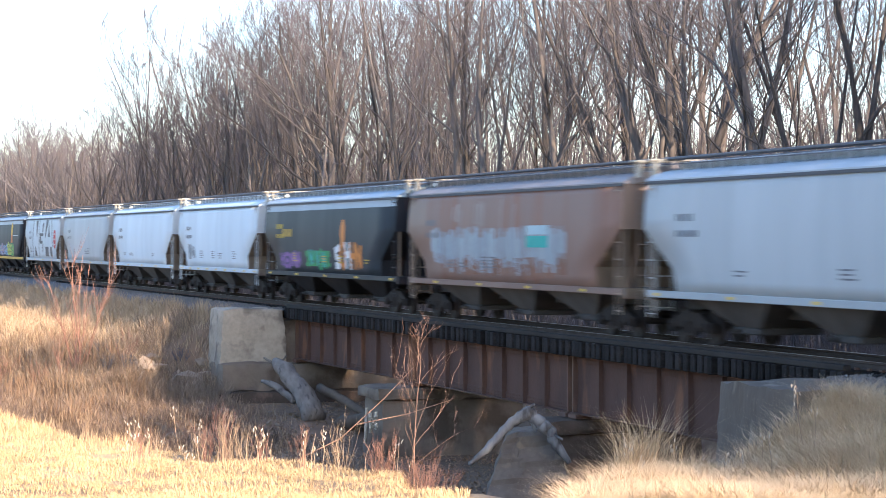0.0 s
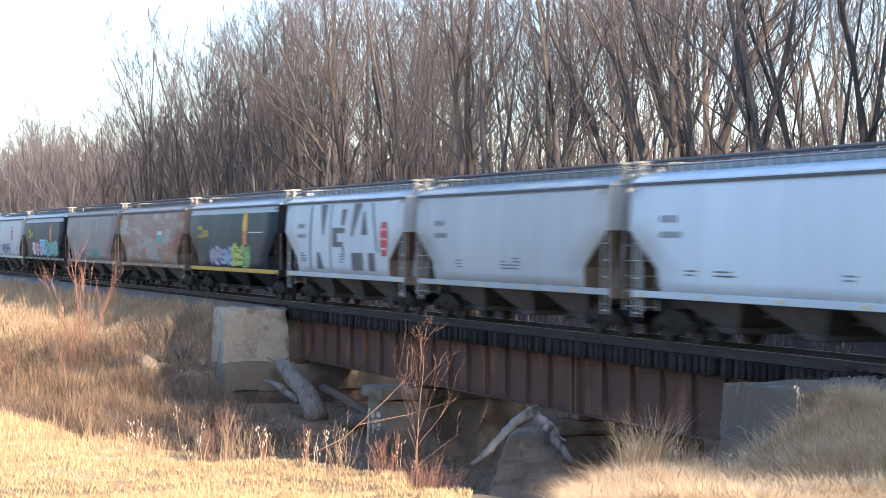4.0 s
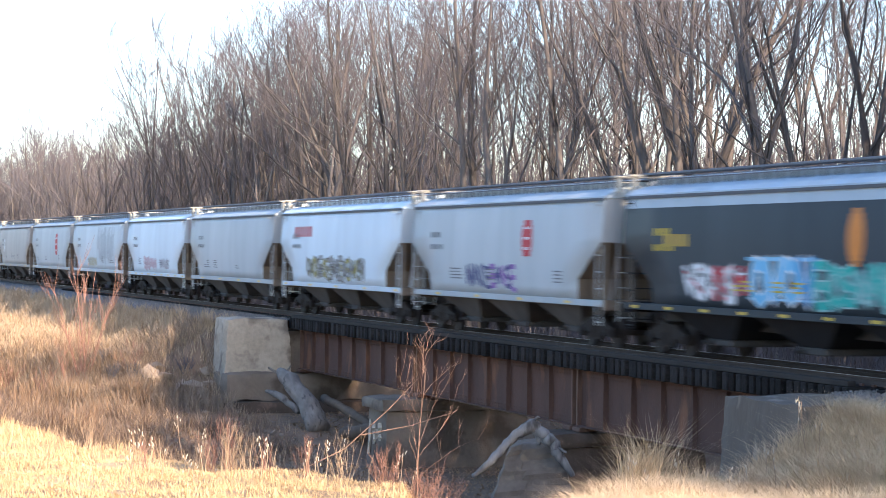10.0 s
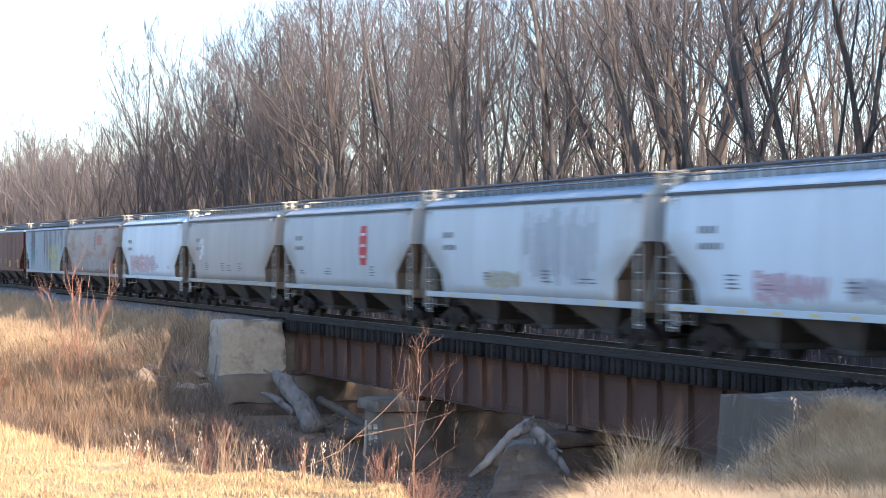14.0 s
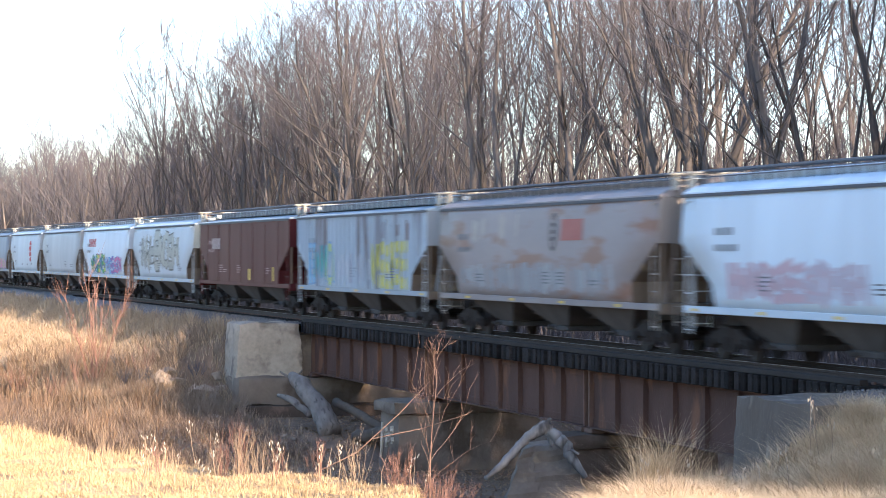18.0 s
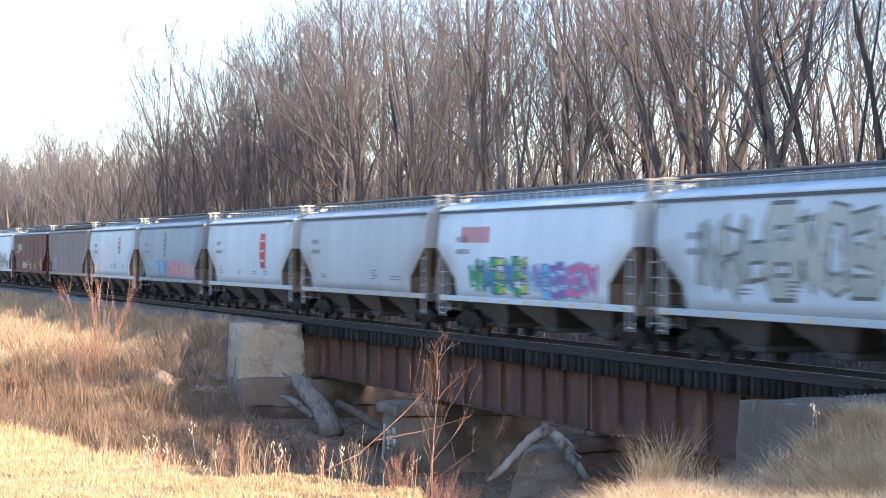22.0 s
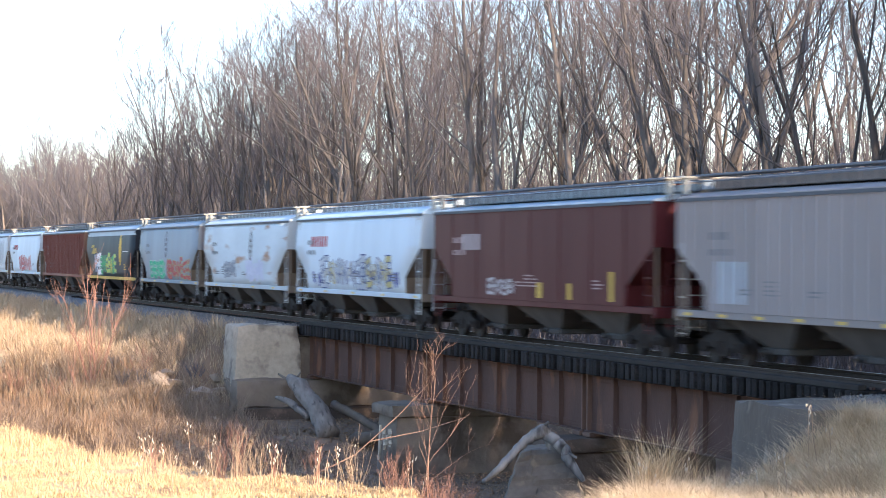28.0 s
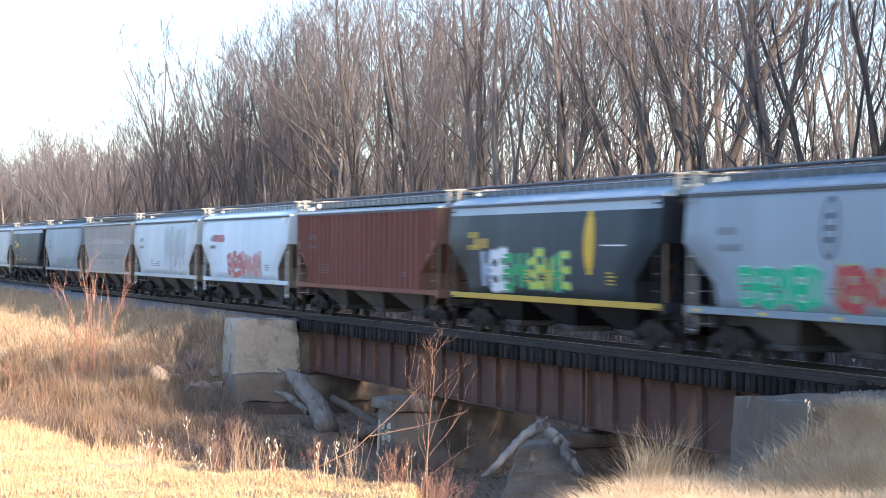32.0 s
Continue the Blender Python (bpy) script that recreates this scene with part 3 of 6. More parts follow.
# ---------------------------------------------------------------- the woods
def grow(seed, H, r0, lean=(0.0, 0.0), limbs=12, first=0.28, twigs=8, subs=7, fat=1.0, spread=0.55, fork=None, mats=None, thick=1.0, coarse=False):
    """A bare tree: a trunk with limbs, and a crown of branches and twigs."""
    rng = random.Random(seed)
    trunk, crown = Build(), Build()

    def bent(p, d, length, n, wob, rise):
        pts = [Vector(p)]
        d = Vector(d).normalized()
        for i in range(n):
            d = (d + Vector((rng.uniform(-wob, wob), rng.uniform(-wob, wob), rng.uniform(-wob, wob) * 0.6 + rise))).normalized()
            pts.append(pts[-1] + d * length / n)
        return pts

    stems = []
    up = Vector((lean[0], lean[1], 1))
    main = bent((0, 0, -0.3), up, H, 10, 0.09, 0.015)
    rad = [r0 * (1.25 if i == 0 else 1) * (1 - 0.085 * i) for i in range(11)]
    trunk.tube(main[:10], rad[:10], 9)
    stems.append((main, rad, first))
    for fz, fx, fy, fr in fork or ():
        k = int(fz * 10)
        pts = bent(main[k], Vector((fx, fy, 1)), H * (1 - fz) * 0.95, 7, 0.08, 0.01)
        rr = [fr * (1 - 0.12 * i) for i in range(8)]
        trunk.tube(pts, rr, 8)
        stems.append((pts, rr, 0.2))
    for pts, rr, start in stems:
        n = len(pts) - 1
        length = (pts[-1] - pts[0]).length
        for q in range(limbs if pts is main else max(4, limbs // 2)):
            t = start + (0.97 - start) * (q + rng.random()) / (limbs if pts is main else max(4, limbs // 2))
            i = min(n - 1, int(t * n))
            p = pts[i].lerp(pts[i + 1], t * n - i)
            az = rng.uniform(0, 6.283)
            open_ = spread * rng.uniform(0.55, 1.7)
            d = Vector((math.cos(az) * open_, math.sin(az) * open_, 1.0))
            ll = length * (1 - t) * rng.uniform(0.4, 0.75) + 1.9
            lr = max(0.020 * thick, rr[min(i, len(rr) - 1)] * rng.uniform(0.24, 0.46))
            lp = bent(p, d, ll, 7, 0.34, 0.07)
            trunk.tube(lp, [lr * (1 - 0.115 * k) for k in range(8)], 3 if coarse else 5)
            for s in range(subs):
                u = 0.2 + 0.8 * (s + rng.random()) / subs
                j = min(6, int(u * 7))
                b = lp[j].lerp(lp[j + 1], u * 7 - j)
                ax = (lp[j + 1] - lp[j]).normalized()
                d2 = (ax + Vector((rng.uniform(-1, 1), rng.uniform(-1, 1), rng.uniform(-0.15, 0.9))) * 0.85).normalized()
                bl = ll * rng.uniform(0.25, 0.5) * (1.15 - 0.5 * u) + 0.5
                br = max(0.011, lr * 0.36) * fat
                bp = bent(b, d2, bl, 3, 0.38, 0.10)
                crown.tube(bp[::3] if coarse else bp, [br, br * 0.4] if coarse else [br, br * 0.8, br * 0.6, br * 0.35], 3)
                for w in range(twigs):
                    v = 0.15 + 0.85 * (w + rng.random()) / twigs
                    j2 = min(2, int(v * 3))
                    c = bp[j2].lerp(bp[j2 + 1], v * 3 - j2)
                    d3 = ((bp[j2 + 1] - bp[j2]).normalized() + Vector((rng.uniform(-1, 1), rng.uniform(-1, 1), rng.uniform(-0.2, 1.0))) * 0.9).normalized()
                    tl = rng.uniform(0.35, 1.0) * (0.5 + 0.25 * bl)
                    tr = 0.0085 * fat
                    mid = c + d3 * tl * 0.5
                    if coarse:
                        crown.spike(c, c + (d3 + Vector((0, 0, 0.15))) * tl, tr)
                    else:
                        crown.tube([c, mid, mid + (d3 + Vector((0, 0, 0.25))) * tl * 0.5], [tr, tr * 0.8, tr * 0.5], 3)
    return trunk.mesh("trunk", mats or BARK, True), crown.mesh("crown", mats or TWIG)


def tree_thing(meshes, at, label, group):
    t = thing("bare_tree", label, "tree", at=at, group=group)
    add("trunk", meshes[0], t)
    add("crown", meshes[1], t)
    return t


TREE_LABEL = "tall leafless grey-brown tree at the wood's edge"


def join_copies(name, label, category, copies):
    """One mesh out of many placed copies of meshes that share a material."""
    co, idx, start, total, nv, nl = [], [], [], [], 0, 0
    for me, m in copies:
        k = len(me.vertices)
        a = np.empty(k * 3)
        me.vertices.foreach_get("co", a)
        r = np.array(m)
        co.append(a.reshape(-1, 3) @ r[:3, :3].T + r[:3, 3])
        li = np.empty(len(me.loops), np.int32)
        me.loops.foreach_get("vertex_index", li)
        idx.append(li + nv)
        ls, lt = np.empty(len(me.polygons), np.int32), np.empty(len(me.polygons), np.int32)
        me.polygons.foreach_get("loop_start", ls)
        me.polygons.foreach_get("loop_total", lt)
        start.append(ls + nl)
        total.append(lt)
        nv, nl = nv + k, nl + len(li)
    out = bpy.data.meshes.new(name)
    co, idx, start, total = [np.concatenate(q) for q in (co, idx, start, total)]
    out.vertices.add(nv)
    out.vertices.foreach_set("co", co.ravel())
    out.loops.add(nl)
    out.loops.foreach_set("vertex_index", idx)
    out.polygons.add(len(start))
    out.polygons.foreach_set("loop_start", start)
    out.update(calc_edges=True)
    out.materials.append(copies[0][0].materials[0])
    return thing(name, label, category, kind="stuff", me=out)


def build_woods():
    rng = random.Random(21)
    near = []
    for i in range(12):
        fork = [(rng.uniform(0.25, 0.5), rng.uniform(-0.22, 0.22), rng.uniform(-0.22, 0.22), 0.11)] if i % 2 else []
        if i % 3 == 0:
            fork.append((0.0, rng.uniform(-0.25, 0.25), rng.uniform(-0.25, 0.25), rng.uniform(0.09, 0.15)))
        near.append(grow(100 + i, rng.uniform(19, 24), rng.uniform(0.13, 0.27), (rng.uniform(-0.09, 0.09), rng.uniform(-0.11, 0.11)), limbs=12, first=rng.uniform(0.18, 0.4), twigs=7, subs=7, spread=rng.uniform(0.55, 0.95), fork=fork))
    far = [grow(200 + i, rng.uniform(21, 26), rng.uniform(0.14, 0.28), (rng.uniform(-0.1, 0.1), rng.uniform(-0.1, 0.1)), limbs=15, first=rng.uniform(0.10, 0.25), twigs=5, subs=6, fat=2.2, spread=rng.uniform(0.40, 0.7), coarse=True) for i in range(7)]
    # coarse trees with thickened twigs, added only to block sun from out of view
    shade = [grow(260 + i, rng.uniform(20, 25), rng.uniform(0.16, 0.30), (rng.uniform(-0.1, 0.1), rng.uniform(-0.1, 0.1)), limbs=11, first=0.15, twigs=2, subs=4, fat=6.0, spread=rng.uniform(0.5, 0.9), coarse=True) for i in range(5)]
    # single trees that stand out along the edge: place, height, girth, lean, forks
    heroes = [
        (-112.7, 15.0, 22, 0.33, (0.00, 0.00), ()),
        (-87.1, 19.3, 21, 0.36, (-0.16, -0.47), ((0.3, 0.0, -0.3, 0.2),)),
        (-92.2, 18.5, 21, 0.36, (-0.09, -0.28), ((0.35, 0.1, 0.1, 0.2),)),
        (-86.3, 13.6, 20, 0.34, (0.05, 0.15), ((0.3, -0.1, -0.25, 0.2), (0.45, 0.1, 0.3, 0.15))),
        (-77.7, 14.7, 20, 0.36, (0.01, 0.04), ((0.4, 0.1, 0.3, 0.17),)),
        (-68.0, 15.4, 19, 0.24, (-0.05, -0.15), ((0.45, 0.0, 0.25, 0.13),)),
        (-170.2, 15.0, 20, 0.34, (0.00, 0.00), ()),
        (-161.9, 15.2, 21, 0.32, (0.01, 0.03), ()),
        (-142.7, 15.0, 23, 0.34, (0.00, 0.00), ((0.6, 0.1, 0.2, 0.15),)),
        (-130.0, 15.5, 21, 0.25, (0.02, 0.06), ()),
        (-88.1, 17.1, 20, 0.26, (0.03, 0.10), ()),
        (-107.3, 18.0, 21, 0.27, (-0.04, -0.11), ()),
        (-202.0, 15.0, 19, 0.3, (0.00, 0.00), ()),
        (-96.8, 18.6, 20, 0.25, (-0.10, -0.28), ()),
        (-143.1, 17.4, 21, 0.24, (-0.02, -0.05), ()),
        (-77.7, 18.7, 19, 0.2, (-0.06, -0.19), ()),
    ]
    for i, (x, y, H, r, lean, fork) in enumerate(heroes):
        ms = grow(300 + i, H, r, lean, limbs=11, first=0.3, twigs=6, subs=6, fork=fork, spread=0.42)
        tree_thing(ms, pose(x, y, ground_z(x, y) - 0.05), "large leafless tree with a thick furrowed trunk at the wood's edge", "trees of the wood")
    taken = [(h[0], h[1]) for h in heroes]
    rest, count = [], 0
    for _ in range(6000):
        if count == 560:
            break
        x, y = rng.uniform(-560, -58), 13 + 42 * rng.random() ** 1.25
        ang = math.degrees(math.atan2(y + 24.4, -x))
        if not 5.6 < ang < 32 or (ang > 15 and rng.random() < (0.56 if ang > 20 else 0.15)) or (ang > 19 and y > 42) or min(math.hypot(x - a, (y - b)) for a, b in taken) < (2.2 if x > -200 else 3.0):
            continue
        taken.append((x, y))
        s = rng.uniform(0.78, 1.08) * float(np.interp(x, [-560, -420, -330, -290, -235, -213, -200, -190, -178, -150, -100, -58], [0.78, 0.76, 0.78, 0.80, 0.76, 0.74, 0.82, 0.94, 1.06, 1.12, 1.02, 0.92]))
        pick = near if x > -180 else far
        m = pose(x, y, ground_z(x, y) - 0.05, rng.uniform(-3, 3), rng.uniform(-3, 3), rng.uniform(0, 360)) @ Matrix.Diagonal((s, s, s * rng.uniform(0.92, 1.06), 1))
        proto = pick[rng.randrange(len(pick))]
        if x > -235:
            tree_thing(proto, m, TREE_LABEL, "trees of the wood")
        else:
            rest.append((proto, m))
        count += 1
    # unseen trees added out of view, towards the sun, to cast shade
    count = 0
    for _ in range(6000):
        if count == 365:
            break
        x, y = rng.uniform(-62, 90), 8.5 + 38 * rng.random() ** 1.6
        if math.degrees(math.atan2(y + 24.4, -x)) < 35 or min(math.hypot(x - a, (y - b)) for a, b in taken) < 2.1:
            continue
        taken.append((x, y))
        # trees in this stretch are made taller to shade the right bank
        s = rng.uniform(0.8, 1.05) * (1.28 if 2 < x < 34 and y < 16 else 1.0)
        rest.append((shade[rng.randrange(len(shade))], pose(x, y, -2.05, rng.uniform(-3, 3), rng.uniform(-3, 3), rng.uniform(0, 360)) @ Matrix.Diagonal((s, s, s, 1))))
        count += 1
    join_copies("distant_trunks", "leafless trunks of the wood further off and of added unseen shade trees", "woods", [(p[0], m) for p, m in rest])
    join_copies("distant_crowns", "bare twiggy crowns of the wood further off and of added unseen shade trees", "woods", [(p[1], m) for p, m in rest])
    # brush between the trunks
    b = Build()
    for _ in range(8500):
        x = -58 - 460 * rng.random() ** 1.8
        y = 9.5 + 30 * rng.random()
        ang = math.degrees(math.atan2(y + 24.4, -x))
        if not 5.6 < ang < 32:
            continue
        z = -2.0 - 0.05
        h = (rng.uniform(2.0, 5.0) if y < 13 else rng.uniform(3.0, 8.0)) * float(np.interp(x, [-420, -250, -150, -80], [0.6, 1, 1, 0.8]))
        f = 1.0 if x > -160 else 1.7
        top = Vector((x + rng.uniform(-0.8, 0.8), y + rng.uniform(-0.8, 0.8), z + h))
        base = Vector((x, y, z))
        mid = base.lerp(top, 0.5) + Vector((rng.uniform(-0.5, 0.5), rng.uniform(-0.5, 0.5), 0))
        b.tube([base, mid, top], [0.03 * f, 0.02 * f, 0.006 * f], 3)
        for k in range(9):
            u = rng.uniform(0.2, 1)
            p = base.lerp(top, u)
            d = Vector((rng.uniform(-1, 1), rng.uniform(-1, 1), rng.uniform(0.4, 1.4))).normalized()
            b.spike(p, p + d * rng.uniform(0.5, 2.2), 0.011 * f)
    # a screen of young trees deep in the wood
    for _ in range(17000):
        x, y = rng.uniform(-230, -58), rng.uniform(22, 66)
        ang = math.degrees(math.atan2(y + 24.4, -x))
        if not 13 < ang < 32:
            continue
        h = rng.uniform(5, 10.5) * (1.0 if rng.random() < 0.8 else 1.3)
        pts = [Vector((x, y, -2.05))]
        for k in range(3):
            pts.append(pts[-1] + Vector((rng.uniform(-0.5, 0.5), rng.uniform(-0.5, 0.5), h / 3)))
        b.tube(pts, [0.075, 0.06, 0.04, 0.015], 3)
        for k in range(9):
            u = rng.uniform(0.5, 2.95)
            p = pts[int(u)].lerp(pts[int(u) + 1], u - int(u))
            d = Vector((rng.uniform(-1, 1), rng.uniform(-1, 1), rng.uniform(0.3, 1.5))).normalized()
            b.spike(p, p + d * rng.uniform(0.8, 2.6), 0.022)
    for _ in range(8000):
        x, y = rng.uniform(-500, -130), rng.uniform(11, 60)
        ang = math.degrees(math.atan2(y + 24.4, -x))
        if not 5.6 < ang < 18:
            continue
        base = Vector((x, y, -2.05))
        top = base + Vector((rng.uniform(-1.6, 1.6), rng.uniform(-1.6, 1.6), rng.uniform(3, 8) * float(np.interp(x, [-420, -250], [0.6, 1]))))
        b.tube([base, top], [0.05, 0.015], 3)
        for k in range(7):
            p = base.lerp(top, rng.uniform(0.2, 1))
            d = Vector((rng.uniform(-1, 1), rng.uniform(-1, 1), rng.uniform(0.2, 1.2))).normalized()
            b.spike(p, p + d * rng.uniform(0.8, 2.6), 0.026)
    thing("underbrush", "tangle of bare grey-brown saplings between the trunks", "brush", kind="stuff", me=b.mesh("underbrush", TWIG))
    # leaf litter edge: a low bank of dead brush behind the track
    b = Build()
    for _ in range(5000):
        x = -105 - 275 * rng.random() ** 1.4
        y = rng.uniform(6.5, 12)
        z = ground_z(x, y)
        d = Vector((rng.uniform(-1, 1), rng.uniform(-1, 1), 0)).normalized()
        f = 1.0 if x > -120 else 2.2
        b.blade((x, y, z), d, (0, 0, 1), 0.012 * f, rng.uniform(0.5, 1.5), rng.uniform(0.2, 0.6))
    thing("tall_dead_weeds", "brown dead weeds along the far side of the track", "weeds", kind="stuff", me=b.mesh("tall_dead_weeds", TWIG))


build_woods()


# ---------------------------------------------------------------- dead wood, stones and the broken pier
def build_debris():
    def log(name, pts, radii, mat, label, seed, sides=10, stubs=()):
        rng = random.Random(seed)
        fine, rr = [], []
        for i in range(len(pts) - 1):
            for k in range(5):
                u = k / 5
                fine.append(Vector(pts[i]).lerp(Vector(pts[i + 1]), u) + Vector([rng.uniform(-0.18, 0.18) * radii[i] for _ in range(3)]))
                rr.append((radii[i] * (1 - u) + radii[i + 1] * u) * rng.uniform(0.9, 1.1))
        fine.append(Vector(pts[-1]))
        rr.append(radii[-1])
        b = Build().tube(fine, rr, sides, True)
        t = thing(name, label, "log", me=b.mesh(name, mat, True))
        for p, q, r in stubs:
            add("broken_branch", Build().tube([p, q], [r, r * 0.6], 7, True).mesh("broken_branch", mat, True), t)
        return t

    log("fallen_log", [(-82.0, -3.55, -2.02), (-80.9, -3.4, -2.32), (-79.6, -3.2, -2.95), (-78.3, -3.0, -3.9)], [0.17, 0.34, 0.38, 0.42], DEADWOOD, "bleached grey fallen log leaning against the abutment", 1, 12,
        (((-81.9, -3.6, -2.1), (-82.2, -3.95, -1.86), 0.06), ((-81.4, -3.5, -2.05), (-81.3, -3.3, -1.75), 0.05)))
    log("fallen_log", [(-81.9, -4.1, -2.72), (-80.9, -3.8, -2.85), (-79.6, -3.45, -3.35)], [0.07, 0.14, 0.12], DEADWOOD, "short pale log lying across the fallen trunk", 2)
    log("fallen_log", [(-80.2, -2.3, -2.9), (-77.5, -1.9, -3.35), (-75.4, -1.6, -3.8)], [0.17, 0.16, 0.12], BROWN_LOG, "brown fallen log under the bridge", 3)
    log("fallen_log", [(-77.3, -2.3, -4.0), (-76.0, -1.9, -3.8), (-74.3, -1.3, -3.5)], [0.26, 0.24, 0.20], BROWN_LOG, "brown half-buried log in the creek bed", 4)
    log("driftwood", [(-49.95, -6.98, -2.72), (-49.6, -6.7, -2.40), (-49.55, -6.33, -1.98), (-49.5, -6.0, -1.66), (-49.4, -5.72, -1.48), (-49.3, -5.50, -1.66), (-49.2, -5.26, -1.90), (-49.05, -5.13, -2.24), (-48.9, -4.86, -2.66)], [0.05, 0.09, 0.10, 0.13, 0.17, 0.15, 0.15, 0.12, 0.06], DRIFT, "twisted bleached driftwood draped over the broken pier", 5, 9,
        (((-49.45, -5.75, -1.5), (-49.25, -5.6, -1.28), 0.06), ((-49.45, -5.6, -1.62), (-49.3, -5.55, -1.95), 0.07), ((-49.1, -5.2, -2.0), (-48.85, -5.05, -2.1), 0.045)))
    # an old leaning slab of masonry
    pts = [(-48.75, -7.55, -4.9), (-47.6, -4.75, -4.9), (-48.3, -4.45, -4.9), (-49.45, -7.25, -4.9)]
    top = [(-50.05, -6.0, -2.05), (-49.75, -4.95, -1.90), (-50.3, -4.75, -1.86), (-50.6, -5.8, -2.0)]
    bm = bmesh.new()
    lo, hi = [bm.verts.new(p) for p in pts], [bm.verts.new(p) for p in top]
    bm.faces.new(lo[::-1])
    bm.faces.new(hi)
    for i in range(4):
        j = (i + 1) % 4
        bm.faces.new((lo[i], lo[j], hi[j], hi[i]))
    bmesh.ops.subdivide_edges(bm, edges=bm.edges[:], cuts=24, use_grid_fill=True)
    for v in bm.verts:
        course = 0.035 * math.copysign(1, math.sin(v.co.z * 14))
        v.co += noise.noise_vector(v.co * 1.7) * 0.05 + noise.noise_vector(v.co * 5) * 0.03 + Vector((course, 0, 0))
    me = bpy.data.meshes.new("broken_pier")
    bm.to_mesh(me)
    bm.free()
    me.materials.append(PIER_STUMP)
    thing("broken_pier", "brown crumbling layered pier stump leaning in the creek bed", "pier stump", me=me)
    # stones on the bank below the abutment
    rng = random.Random(6)
    spots = [(-90.8, -6.85, 0.46), (-91.2, -6.4, 0.40), (-90.6, -6.2, 0.42), (-90.1, -5.55, 0.38), (-89.9, -5.2, 0.62), (-89.6, -4.85, 0.34), (-90.4, -4.5, 0.30), (-89.8, -4.5, 0.26), (-83.0, -7.2, 0.22), (-85.2, -5.8, 0.30), (-87.4, -5.6, 0.25), (-82.4, -5.4, 0.24), (-81.6, -6.6, 0.3), (-80.5, -7.5, 0.22), (-79.0, -5.9, 0.28), (-85.7, -6.6, 0.2), (-86.4, -6.3, 0.22)]
    for x, y, r in spots:
        bm = bmesh.new()
        bmesh.ops.create_icosphere(bm, subdivisions=1, radius=1)
        o = Vector((rng.uniform(0, 50), 0, 0))
        sc = Vector((r * rng.uniform(0.8, 1.3), r * rng.uniform(0.8, 1.3), r * rng.uniform(0.55, 0.8)))
        for v in bm.verts:
            d = v.co.normalized()
            v.co = Vector((d.x * sc.x, d.y * sc.y, d.z * sc.z)) * (1 + 0.9 * noise.noise(d * 1.1 + o) + 0.3 * noise.noise(d * 3 + o))
        me = bpy.data.meshes.new("boulder")
        bm.to_mesh(me)
        bm.free()
        me.materials.append(STONE)
        thing("boulder", "pale angular stone on the eroded bank", "stone", at=pose(x, y, ground_z(x, y) + 0.3 * r, 0, 0, rng.uniform(0, 360)), group="stones on the bank", me=me)
    b = Build()
    for _ in range(700):
        x, y = rng.uniform(-90, -70), rng.uniform(-11, -4)
        z, r = ground_z(x, y), rng.uniform(0.03, 0.13)
        m = Matrix.Translation((x, y, z + r * 0.3)) @ Euler((rng.uniform(0, 3), rng.uniform(0, 3), rng.uniform(0, 3))).to_matrix().to_4x4()
        b.box(-r, r, -r * 0.7, r * 0.7, -r * 0.35, r * 0.35, m)
    thing("rubble", "small broken stones scattered on the bank", "rubble", kind="stuff", me=b.mesh("rubble", STONE))
    b = Build()
    for _ in range(9000):
        x = rng.uniform(-130, XL - 0.8) if rng.random() < 0.6 else rng.uniform(XR + 0.8, -28)
        y = rng.uniform(-3.7, -0.9)
        z = float(np.interp(y, [-3.75, -3.2, -2.4, -1.9, 0], [-0.98, -0.72, -0.36, -0.28, -0.24]))
        r = rng.uniform(0.02, 0.045)
        b.box(-r, r, -r * 0.8, r * 0.8, -r * 0.6, r * 0.6, Matrix.Translation((x, y, z + 0.015)) @ Euler((rng.uniform(0, 3), rng.uniform(0, 3), 0)).to_matrix().to_4x4())
    thing("ballast_stones", "loose grey ballast stones along the track", "gravel", kind="stuff", me=b.mesh("ballast_stones", BALLAST))


build_debris()


